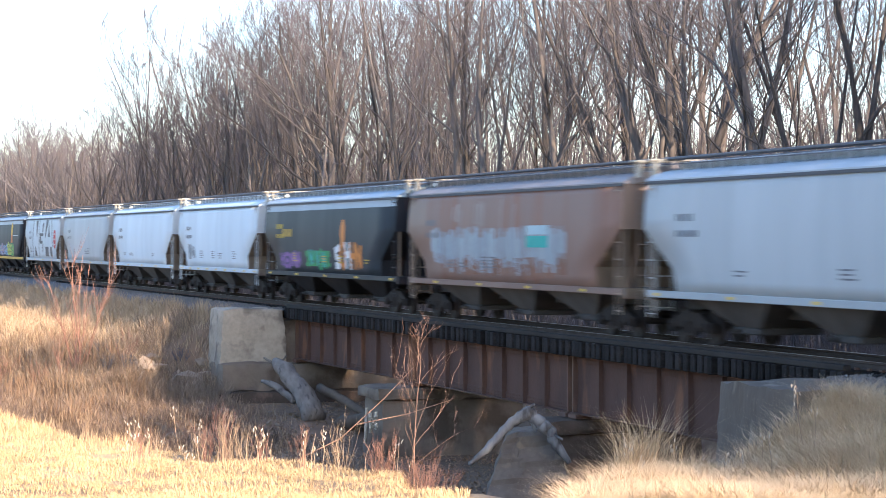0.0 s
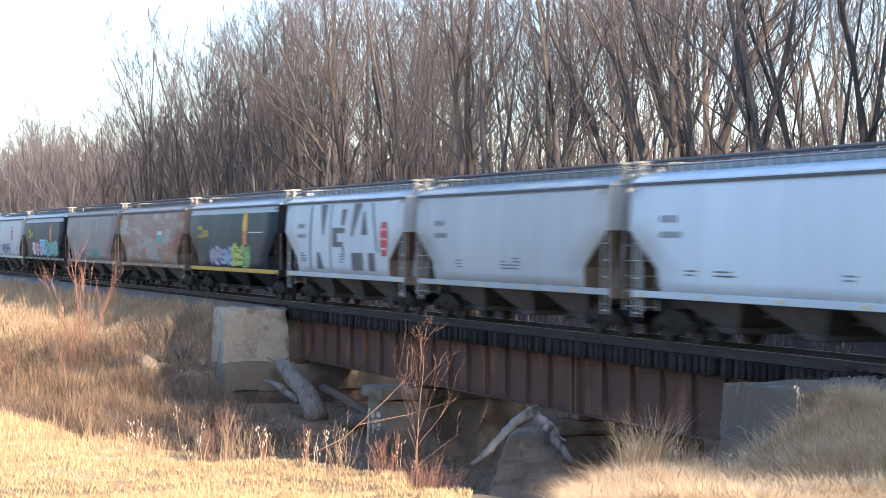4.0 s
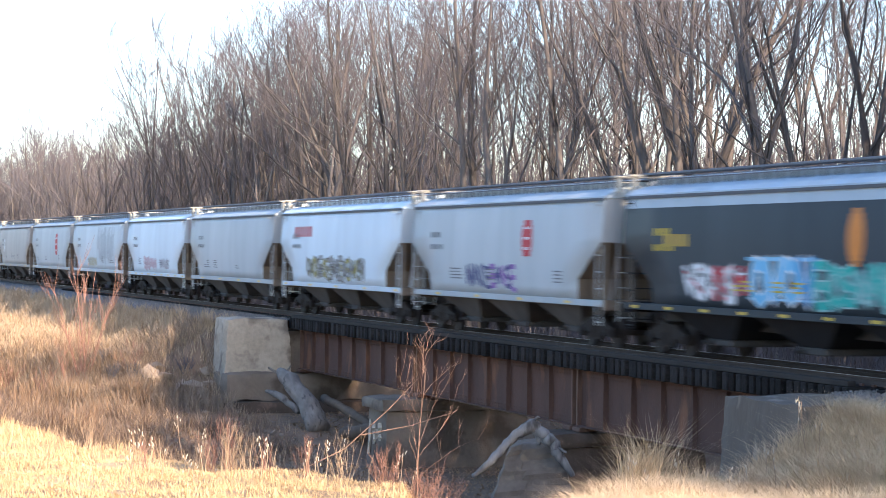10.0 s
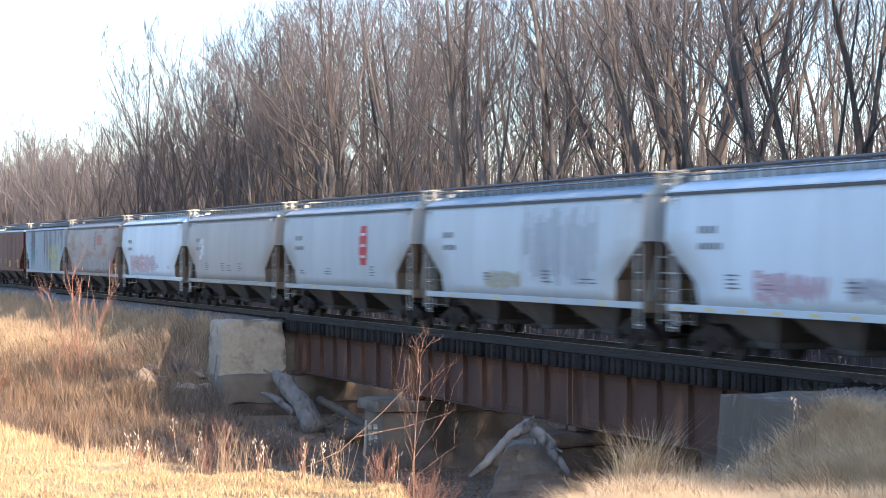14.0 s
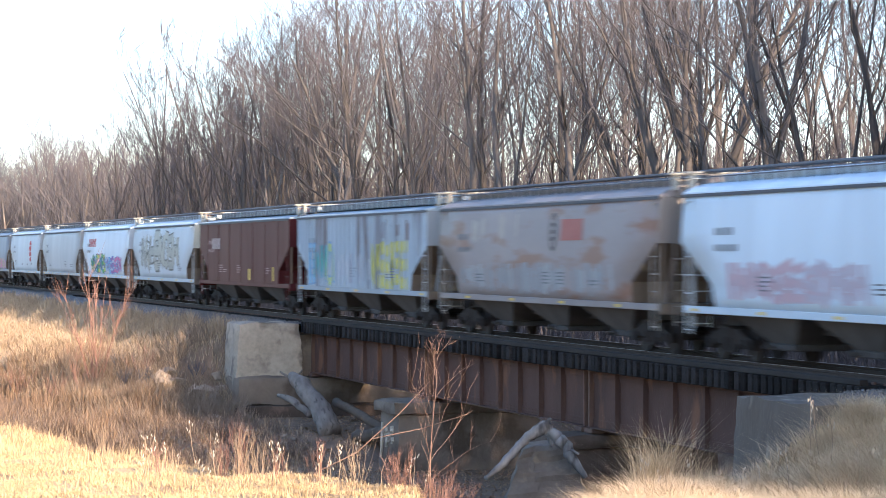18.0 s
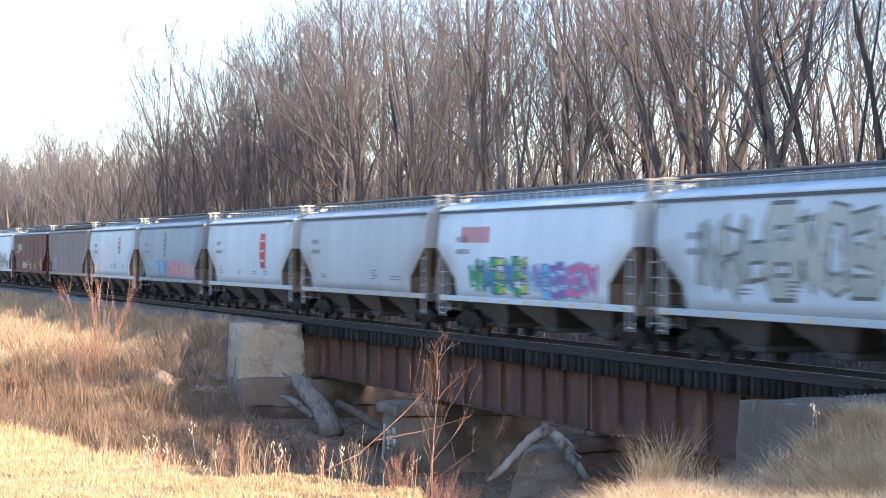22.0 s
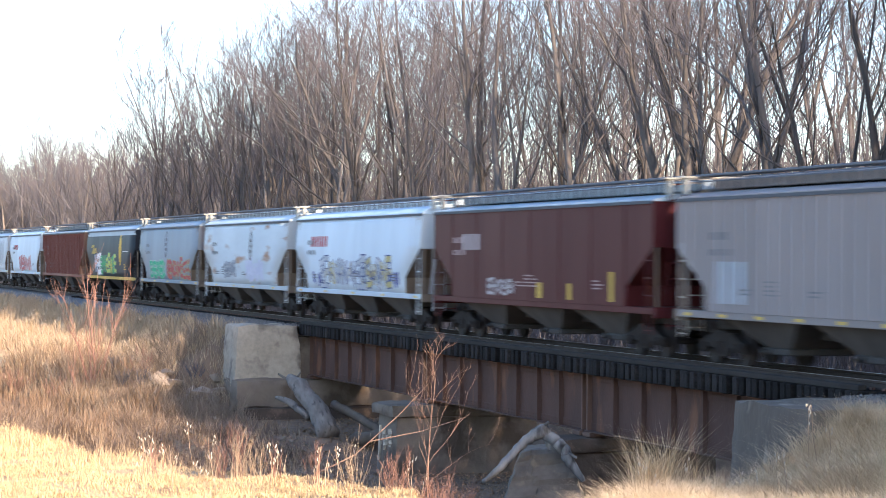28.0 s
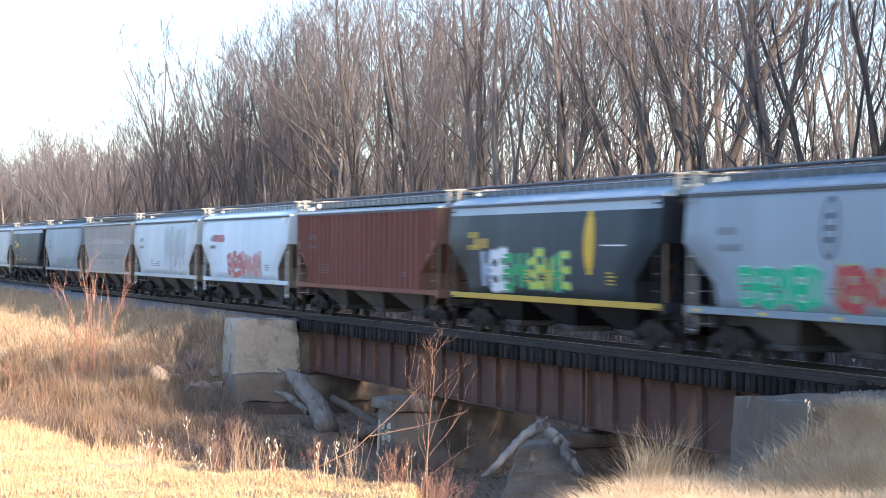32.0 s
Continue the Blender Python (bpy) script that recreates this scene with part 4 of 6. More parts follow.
# ---------------------------------------------------------------- grass, weeds and shrubs
def build_grass():
    rs = np.random.RandomState(77)

    def field(name, label, n, xy, test, mat, h, w, bend, lean=(0, 0), clump=0.0, lie=0.3, mesh_name=None):
        """Blades at the given places where the test on x, y, z holds."""
        x, y = xy
        z = height(x, y) + bumps(x, y)
        patch = np.sin(x * 0.9 + 1.7 * np.sin(y * 0.5)) * np.sin(y * 1.1 + 1.3 * np.sin(x * 0.4))
        ok = test(x, y, z) & (rs.rand(len(x)) < 0.6 + clump * patch)
        x, y, z, patch = [q[ok][:n] for q in (x, y, z, patch)]
        k = len(x)
        a = rs.uniform(0, 2 * math.pi, k)
        dx, dy = np.cos(a) + lean[0], np.sin(a) + lean[1]
        dn = np.hypot(dx, dy) + 1e-6
        dx, dy = dx / dn, dy / dn
        hh = rs.uniform(*h, k) * (1 + 0.35 * patch)
        ww, bb = rs.uniform(*w, k), rs.uniform(*bend, k)
        ux, uy = rs.uniform(-lie, lie, k), rs.uniform(-lie, lie, k)
        p = np.stack([x, y, z - 0.01], 1)
        s = np.stack([dy, -dx, 0 * x], 1) * ww[:, None]
        up, d = np.stack([ux, uy, 1 + 0 * x], 1), np.stack([dx, dy, 0 * x], 1)
        mid = p + up * (hh * 0.55)[:, None] + d * (0.3 * bb * hh)[:, None]
        tip = p + up * (hh * 0.9)[:, None] + d * (bb * hh)[:, None]
        v = np.stack([p - s, p + s, mid + s * 0.7, mid - s * 0.7, tip], 1).reshape(-1, 3)
        f = []
        for i in range(0, 5 * k, 5):
            f += [(i, i + 1, i + 2, i + 3), (i + 3, i + 2, i + 4)]
        return thing(name, label, "grass", kind="stuff", me=mesh_from(name, v.tolist(), f, mat))

    def polar(n, a0, a1, d0, d1, power=1.0):
        a, d = np.radians(rs.uniform(a0, a1, n)), d0 + (d1 - d0) * rs.rand(n) ** power
        return -d * np.cos(a), -24.365 + d * np.sin(a)

    field("mown_grass", "short straw-coloured winter grass in low sun", 84000, polar(190000, 5.5, 19.2, 34, 66), lambda x, y, z: z > -2.75, STRAW, (0.06, 0.15), (0.006, 0.011), (0.2, 0.9))
    field("crest_grass", "taller dry grass and weeds on the creek bank's edge", 4500, polar(90000, 6, 20, 42, 68), lambda x, y, z: (z > -2.95) & (z < -2.28) & (y < -7), STRAW, (0.12, 0.38), (0.006, 0.011), (0.1, 0.7), clump=0.5)
    field("bank_grass", "long pale dead grass on the railway bank", 62000, polar(190000, 21.7, 31, 30, 47), lambda x, y, z: (x > -47) & (y < -2.9) & (z > -2.7) & ~((x < XR + 3.4) & (y > -YW - 0.2)), PALE_STRAW, (0.14, 0.56), (0.003, 0.0065), (0.3, 1.7), (-0.2, -0.2), 0.5, 0.8)
    for cx, cy, n, hmax in ((-38.95, -7.35, 620, 1.8), (-38.7, -7.7, 420, 1.4), (-39.0, -6.7, 360, 1.2), (-40.0, -5.6, 260, 0.8), (-38.6, -8.0, 320, 0.7), (-38.4, -6.4, 300, 0.75), (-37.4, -8.6, 280, 0.6)):
        field("grass_tuft", "tall tuft of pale dry grass beside the abutment", n, (rs.normal(cx, 0.17, n * 2), rs.normal(cy, 0.17, n * 2)), lambda x, y, z: z < 9, PALE_STRAW, (0.25 * hmax, hmax), (0.003, 0.007), (0.2, 0.95), lie=0.26)
    field("bank_grass", "tangled tan dead grass on the far bank", 45000, polar(200000, 5.5, 14.5, 78, 178, 1.3), lambda x, y, z: (x < XL + 1) & (y < -3.4) & (z > -3.6), FAR_STRAW, (0.25, 0.75), (0.010, 0.020), (0.2, 0.9), clump=0.4)
    field("russet_weeds", "russet dead weeds on the far bank", 6500, polar(60000, 5.5, 11.0, 74, 105), lambda x, y, z: (y < -7.5) & (z > -3.9), RUSSET, (0.4, 1.1), (0.008, 0.015), (0.1, 0.5), clump=0.5)
    field("scrub", "dull brown dead scrub on the eroded creek bank", 22000, polar(200000, 6, 15.5, 66, 112), lambda x, y, z: (y < -4.4) & (z > -4.6) & (z < -1.3) & (rs.rand(len(x)) < 0.25 + 0.75 * np.clip((x + 110) / 20, 0, 1)), SCRUB, (0.2, 0.7), (0.007, 0.013), (0.1, 1.0), clump=0.4, lie=0.7)
    field("scrub", "thin grey-brown dead stems beside the abutment", 6500, (rs.uniform(-97, -85, 60000), rs.uniform(-10.5, -4.3, 60000)), lambda x, y, z: (z > -4.5) & (z < -0.9), DULL_STEM, (0.3, 1.1), (0.008, 0.016), (0.1, 0.6), clump=0.5, lie=0.5)
    field("dead_leaves", "brown fallen leaves and litter in the creek bed", 26000, polar(120000, 7, 24, 46, 95), lambda x, y, z: (z < -2.6) & (y > -15) & (y < 12), LITTER, (0.03, 0.10), (0.02, 0.05), (0.6, 1.6), lie=1.5)
    field("creek_weeds", "sparse dead weeds in the creek bed", 5000, polar(60000, 7, 17, 60, 92), lambda x, y, z: (z < -2.9) & (y < -4), TAN_STEM, (0.2, 0.7), (0.008, 0.014), (0.1, 0.6), clump=0.5)


build_grass()


def shrub(name, at, h, stems, mat, label, seed, spread=0.35, r=0.014, twigs=7, category="shrub"):
    """Upright thin stems from one root, each with side twigs."""
    rng = random.Random(seed)
    t = thing(name, label, category, at=pose(*at))
    for s in range(stems):
        a, o = rng.uniform(0, 6.283), rng.uniform(0.2, 1) * spread
        hh = h * rng.uniform(0.6, 1)
        d = Vector((math.cos(a) * o, math.sin(a) * o, 1)).normalized()
        p = Vector((rng.gauss(0, 0.08), rng.gauss(0, 0.08), -0.1))
        pts = [p]
        for k in range(5):
            d = (d + Vector((rng.uniform(-0.1, 0.1), rng.uniform(-0.1, 0.1), 0.03))).normalized()
            pts.append(pts[-1] + d * hh / 5)
        b = Build().tube(pts, [r * (1 - 0.16 * k) for k in range(6)], 5)
        for w in range(twigs):
            u = rng.uniform(0.2, 0.95)
            j = min(4, int(u * 5))
            c = pts[j].lerp(pts[j + 1], u * 5 - j)
            d2 = (d + Vector((rng.uniform(-1, 1), rng.uniform(-1, 1), rng.uniform(-0.1, 0.6))) * 0.6).normalized()
            tl = hh * rng.uniform(0.12, 0.32)
            mid = c + d2 * tl * 0.55
            b.tube([c, mid, mid + (d2 + Vector((0, 0, 0.3))) * tl * 0.5], [r * 0.5, r * 0.36, r * 0.2], 3)
            for _ in range(2):
                e = c.lerp(mid, rng.uniform(0.4, 1))
                d3 = (d2 + Vector((rng.uniform(-1, 1), rng.uniform(-1, 1), rng.uniform(0, 0.6))) * 0.6).normalized()
                b.tube([e, e + d3 * tl * 0.35], [r * 0.28, r * 0.15], 3)
        add("stem", b.mesh("stem", mat), t)
    return t


def stalk(x, y, h, seed, head=True):
    rng = random.Random(seed)
    z = ground_z(x, y)
    t = thing("dead_stalk", "dry weed stalk with pale seed heads", "weed", at=pose(x, y, z), group="weed stalks on the bank")
    lean = Vector((rng.uniform(-0.25, 0.25), rng.uniform(-0.25, 0.25), 1))
    pts = [Vector((0, 0, -0.05)), lean * h * 0.5, lean * h * 0.8 + Vector((rng.uniform(-0.1, 0.1), rng.uniform(-0.1, 0.1), h * 0.2))]
    add("stem", Build().tube(pts, [0.010, 0.008, 0.005], 4).mesh("stem", TAN_STEM), t)
    if head:
        for k in range(rng.randint(2, 5)):
            p = pts[1].lerp(pts[2], rng.uniform(0.3, 1)) + Vector((rng.uniform(-0.06, 0.06), rng.uniform(-0.06, 0.06), 0))
            q = p + Vector((rng.uniform(-0.04, 0.04), rng.uniform(-0.04, 0.04), 0.07))
            add("seed_head", Build().tube([p, p.lerp(q, 0.5), q], [0.006, 0.014, 0.006], 5, True).mesh("seed_head", SEED), t)


def build_shrubs():
    g = ground_z
    put = lambda x, y: (x, y, g(x, y))
    shrub("red_shrub", put(-92.8, -9.2), 5.4, 14, RED_STEM, "tall red-stemmed bare shrub on the far bank", 1, 0.42, 0.021, 6)
    shrub("red_shrub", put(-92.4, -9.8), 2.4, 9, RED_STEM, "bushy red-brown bare shrub on the far bank", 2, 0.8, 0.011, 8)
    shrub("red_shrub", put(-93.6, -10.6), 1.6, 9, RED_STEM, "bushy red-brown bare shrub on the far bank", 3, 0.9, 0.011, 9)
    for x, y, k, seed, n, fat, thick in ((-41.2, -11.15, 0.165, 41, 15, 1.6, 1.7), (-39.4, -6.2, 0.085, 44, 7, 2.0, 2.0)):
        ms = grow(seed, 21, 0.11, (0.02, 0.03), limbs=n, first=0.14, twigs=3, subs=3 if n > 9 else 2, fat=fat, spread=0.55, mats=SAPLING, thick=thick)
        t = thing("sapling", "slender bare sapling on the creek bank", "sapling", at=pose(x, y, g(x, y)) @ Matrix.Diagonal((k, k, k, 1)))
        add("trunk", ms[0], t)
        add("crown", ms[1], t)
    shrub("brush_clump", put(-41.1, -11.05), 1.5, 34, RED_STEM, "dense red-brown twiggy brush round the sapling", 5, 0.9, 0.006, 11)
    shrub("brush_clump", put(-41.6, -11.7), 1.0, 18, RED_STEM, "dense red-brown twiggy brush round the sapling", 15, 0.8, 0.006, 9)
    for i, (x, y, h) in enumerate(((-93.4, -8.0, 1.3), (-95.2, -10.0, 1.4), (-92.0, -7.4, 1.1), (-91.2, -8.3, 1.0), (-97.4, -9.4, 1.5), (-94.4, -6.8, 1.2), (-90.6, -7.6, 0.9), (-100.5, -10.4, 1.5), (-98.6, -11.6, 1.3), (-90.9, -5.3, 0.9), (-92.6, -5.6, 1.1))):
        shrub("brush_clump", put(x, y), h, 15, (TWIG, DULL_STEM, RED_STEM)[i % 3], "low tangled bare brush on the far bank", 70 + i, 0.9, 0.012, 9)
    rng = random.Random(9)
    for i, (x, y, h, n) in enumerate(((-48.9, -13.1, 1.45, 14), (-48.7, -12.7, 1.1, 12), (-49.4, -13.6, 0.9, 10), (-50.0, -14.8, 0.9, 8), (-51.0, -15.6, 0.8, 8), (-48.2, -13.1, 0.9, 9), (-46.4, -12.9, 0.8, 9), (-53.0, -16.5, 0.8, 7), (-47.9, -13.4, 1.3, 12), (-45.6, -12.2, 1.0, 10), (-45.3, -11.5, 1.2, 12), (-55.0, -15.2, 1.0, 9), (-49.0, -13.5, 1.2, 12), (-58.5, -15.4, 0.9, 8))):
        x, y = 0.955 * x, -24.4 + 0.955 * (y + 24.4)
        shrub("weed_clump", put(x, y), h, n, RED_STEM if i % 3 == 0 else TAN_STEM, "clump of dry upright weeds on the creek bank", 20 + i, 0.35, 0.007, 5, "weeds")
    for i in range(60):
        a, d = radians(rng.uniform(10.5, 18.3)), rng.uniform(44, 50)
        x, y = -d * math.cos(a), -24.365 + d * math.sin(a)
        stalk(x, y, rng.uniform(0.4, 1.0), 60 + i, rng.random() < 0.7)
    for i in range(26):
        x, y = rng.uniform(-43.6, -36.5), rng.uniform(-8.2, -4.6)
        stalk(x, y, rng.uniform(0.6, 1.3), 160 + i, True)
    b = Build().tube([(-45.2, -12.6, g(-45.2, -12.6) + 0.03), (-44.8, -11.6, -1.55), (-44.3, -10.8, -0.7), (-43.9, -10.3, -0.05)], [0.017, 0.015, 0.010, 0.005], 6)
    b.tube([(-44.6, -11.3, -1.25), (-44.4, -10.3, -1.05), (-44.1, -9.4, -0.75)], [0.012, 0.009, 0.005], 5)
    thing("fallen_branch", "long thin bare branch leaning over the weeds", "branch", me=b.mesh("fallen_branch", SAPLING))


build_shrubs()


# ---------------------------------------------------------------- the train
PAINTS = {}


def paint(c, rust=None, amount=0.62, rough=0.5, patchy=False):
    """Weathered car paint with streaks that run down the sheets."""
    key = (c, rust, amount, rough, patchy)
    if key not in PAINTS:
        dark = tuple(v * 0.80 for v in c)
        PAINTS[key] = material("car_paint", c, dark, 0.9, rough, bump=0.06, bscale=5.0, stretch=(0.30, 1, 1.15) if patchy else (1, 1, 0.16), fine=0.16, third=rust, tscale=1.5 if patchy else 0.9, tmin=amount, spec_level=0.06)
    return PAINTS[key]


WHITE, PALE, LGREY, BEIGE, GREY = (0.68, 0.775, 0.85), (0.575, 0.645, 0.69), (0.485, 0.53, 0.555), (0.44, 0.43, 0.41), (0.29, 0.30, 0.31)
BLUEGREY, LBLUE, BROWNGREY, TAUPE = (0.30, 0.355, 0.41), (0.42, 0.49, 0.55), (0.265, 0.24, 0.24), (0.34, 0.305, 0.295)
BLACKISH, OXIDE, RUSTRED = (0.044, 0.057, 0.070), (0.088, 0.021, 0.022), (0.18, 0.065, 0.052)
RUSTBROWN = (0.285, 0.195, 0.16)
RUSTB, DIRT, PALEB = (0.20, 0.09, 0.05), (0.22, 0.19, 0.165), (0.36, 0.41, 0.46)
UNDER = material("grimy_underframe", (0.045, 0.042, 0.042), (0.075, 0.07, 0.066), 1.5, 0.85, bump=0.2, bscale=12)
CHUTE = material("dusty_hopper_chute", (0.145, 0.135, 0.128), (0.065, 0.060, 0.057), 0.9, 0.8, bump=0.1, bscale=8, stretch=(1, 1, 0.3), spec_level=0.1)
TRUCK = material("cast_truck_steel", (0.022, 0.019, 0.018), (0.040, 0.033, 0.028), 2.5, 0.8, bump=0.2, bscale=15, spec_level=0.1)
WHEEL = material("wheel_steel", (0.05, 0.040, 0.035), (0.032, 0.026, 0.024), 3.0, 0.7, metal=0.2, bump=0.1, spec_level=0.15)
SLOPE = material("rusty_slope_sheet", (0.22, 0.165, 0.115), (0.12, 0.088, 0.065), 0.9, 0.8, bump=0.1, bscale=6, third=(0.30, 0.24, 0.165), tscale=1.2, tmin=0.58)
GRATE = material("weathered_walkway_steel", (0.15, 0.16, 0.18), (0.085, 0.092, 0.105), 3.0, 0.65, metal=0.2, bump=0.1)
# eave plate colour, darkened to draw the shade line below the roof
SHADED_EAVE = material("shaded_eave_steel", (0.06, 0.065, 0.075), (0.09, 0.095, 0.105), 2.0, 0.7, bump=0.1)
PLAIN = {}


def flat_paint(c, rough=0.5):
    if c not in PLAIN:
        PLAIN[c] = material("spray_paint", c, tuple(v * 0.86 for v in c), 3.0, rough, bump=0.03, bscale=9, spec_level=0.1)
    return PLAIN[c]


YEL, INK, SILVER = (0.55, 0.36, 0.06), (0.02, 0.02, 0.025), (0.62, 0.63, 0.64)
Z0, Z1, ZEND, ZLOW = 1.30, 4.02, 2.85, 1.85    # foot and head of the side sheets; heights between which the ends slope in


def side_y(kind, z):
    """Half width of the body at height z."""
    if kind == "round":
        t = min(1, max(0, (z - Z0) / (Z1 - Z0)))
        return 1.46 + 0.13 * math.sin(math.pi * (0.12 + 0.80 * t))
    return 1.54


def end_x(L, z):
    top, foot = L / 2 - 0.72, L / 2 - 2.45
    if z >= ZEND:
        return top
    return foot - 0.10 * (ZLOW - z) / (ZLOW - Z0) if z < ZLOW else foot + (top - foot) * (z - ZLOW) / (ZEND - ZLOW)


MESHES = {}


def cached(key, make):
    if key not in MESHES:
        MESHES[key] = make()
    return MESHES[key]


def body_mesh(kind, L):
    zs = [Z0, 1.6, ZLOW, 2.35, ZEND, 3.1, 3.5, 3.8, Z1]
    ring = [(-side_y(kind, z), z) for z in zs] + [(side_y(kind, z), z) for z in reversed(zs)]
    cols = 9
    v, f = [], []
    for i in range(cols):
        u = -1 + 2 * i / (cols - 1)
        for y, z in ring:
            v.append((u * end_x(L, z), y, z))
    n, h = len(ring), len(zs)
    for i in range(cols - 1):
        for j in list(range(h - 1)) + list(range(h, n - 1)):
            f.append((i * n + j, (i + 1) * n + j, (i + 1) * n + j + 1, i * n + j + 1))
        f.append((i * n + n - 1, (i + 1) * n + n - 1, (i + 1) * n, i * n))          # floor
        f.append((i * n + h - 1, (i + 1) * n + h - 1, (i + 1) * n + h, i * n + h))  # under the roof
    for i, flip in ((0, False), (cols - 1, True)):
        for j in range(h - 1):
            q = (i * n + j, i * n + j + 1, i * n + n - 2 - j, i * n + n - 1 - j)
            f.append(q[::-1] if flip else q)
    bm = bmesh.new()
    vs = [bm.verts.new(p) for p in v]
    for q in f:
        bm.faces.new([vs[k] for k in q])
    bmesh.ops.recalc_face_normals(bm, faces=bm.faces)
    me = bpy.data.meshes.new("body")
    bm.to_mesh(me)
    bm.free()
    return me


def roof_mesh(kind, L):
    w = side_y(kind, Z1) + 0.015
    prof = [(-w, Z1 + 0.004), (-w, Z1 + 0.06), (-1.32, 4.19), (-1.0, 4.30), (-0.55, 4.37), (0, 4.39), (0.55, 4.37), (1.0, 4.30), (1.32, 4.19), (w, Z1 + 0.06), (w, Z1 + 0.004)]
    if kind != "round":
        prof = [(-w, Z1 + 0.004), (-w, Z1 + 0.05), (-0.8, 4.22), (0, 4.28), (0.8, 4.22), (w, Z1 + 0.05), (w, Z1 + 0.004)]
    x = L / 2 - 0.70
    b = Build().prism(prof, -x, x, "x")
    # raised seams across the roof
    for i in range(1, 12):
        xx = -x + 2 * x * i / 12
        for (y0, z0), (y1, z1) in zip(prof[1:-2], prof[2:-1]):
            k = len(b.v)
            b.v += [(xx - 0.03, y0, z0 + 0.015), (xx + 0.03, y0, z0 + 0.015), (xx + 0.03, y1, z1 + 0.015), (xx - 0.03, y1, z1 + 0.015)]
            b.f.append((k, k + 1, k + 2, k + 3))
    return b


def running_board(L, y):
    b = Build()
    x, s = L / 2 - 0.35, (1 if y > 0 else -1)
    b.cbox(-x, x, y - 0.23, y + 0.23, 4.60, 4.66, 0.01)
    n = int(2 * x / 0.72)
    for i in range(n + 1):
        xx = -x + 0.4 + (2 * x - 0.8) * i / n
        b.box(xx - 0.022, xx + 0.022, y + s * 0.20 - 0.02, y + s * 0.20 + 0.02, 4.26, 4.60)
    b.box(-x, x, y + s * 0.20 - 0.012, y + s * 0.20 + 0.012, 4.46, 4.49)
    return b


def ladder(y, x, z0, z1, wide=0.42, along="x"):
    b = Build()
    d = wide / 2
    ends = [(x - d, y), (x + d, y)] if along == "x" else [(x, y - d), (x, y + d)]
    for ex, ey in ends:
        b.box(ex - 0.016, ex + 0.016, ey - 0.016, ey + 0.016, z0, z1)
    n = int((z1 - z0) / 0.42)
    for i in range(n + 1):
        z = z0 + 0.1 + (z1 - z0 - 0.2) * i / n
        if along == "x":
            b.box(x - d, x + d, y - 0.016, y + 0.016, z - 0.016, z + 0.016)
        else:
            b.box(x - 0.016, x + 0.016, y - d, y + d, z - 0.016, z + 0.016)
    return b


def chute(x, half, kind):
    """One hopper bay below the sills."""
    b = Build()
    t = [(x - half, -1.38, Z0 - 0.02), (x + half, -1.38, Z0 - 0.02), (x + half, 1.38, Z0 - 0.02), (x - half, 1.38, Z0 - 0.02)]
    m = [(x - 0.62, -0.75, 0.50), (x + 0.62, -0.75, 0.50), (x + 0.62, 0.75, 0.50), (x - 0.62, 0.75, 0.50)]
    b.v += t + m
    b.f += [(0, 1, 5, 4), (1, 2, 6, 5), (2, 3, 7, 6), (3, 0, 4, 7), (0, 3, 2, 1), (4, 5, 6, 7)]
    return b


def stroke_mesh(kind, strokes, mats):
    """Painted strokes lying on the near side sheet. Each: points (x, z), width, layer, paint number."""
    v, f, idx = [], [], []
    for pts, w, layer, k in strokes:
        fine = []
        for (xa, za), (xb, zb) in zip(pts, pts[1:]):
            m = max(1, int(max(abs(xb - xa) / 0.8, abs(zb - za) / 0.18)))
            fine += [(xa + (xb - xa) * i / m, za + (zb - za) * i / m) for i in range(m)]
        fine.append(pts[-1])
        b = len(v)
        for i, (x, z) in enumerate(fine):
            x0, z0 = fine[max(0, i - 1)]
            x1, z1 = fine[min(len(fine) - 1, i + 1)]
            dx, dz = x1 - x0, z1 - z0
            n = math.hypot(dx, dz) or 1
            for s in (-0.5, 0.5):
                px, pz = x - dz / n * w * s, z + dx / n * w * s
                pz = min(Z1 - 0.05, max(Z0 + 0.03, pz))
                v.append((px, -side_y(kind, pz) - 0.006 - 0.004 * layer, pz))
        for i in range(len(fine) - 1):
            f.append((b + 2 * i, b + 2 * i + 2, b + 2 * i + 3, b + 2 * i + 1))
            idx.append(k)
    me = mesh_from("graffiti", v, f, mats, idx=idx)
    bm = bmesh.new()
    bm.from_mesh(me)
    bmesh.ops.remove_doubles(bm, verts=bm.verts, dist=0.0008)
    bm.to_mesh(me)
    bm.free()
    return me


def bars(kind, rects, mat):
    """Flat painted bars (x0, x1, z0, z1) on the near side sheet."""
    st = []
    for x0, x1, z0, z1 in rects:
        n = max(1, int((z1 - z0) / 0.3))
        for i in range(n):
            za, zb = z0 + (z1 - z0) * i / n, z0 + (z1 - z0) * (i + 1) / n
            st.append(([(x0, (za + zb) / 2), (x1, (za + zb) / 2)], zb - za, 1.5, 0))
    me = stroke_mesh(kind, st, [mat])
    me.name = "lettering"
    return me


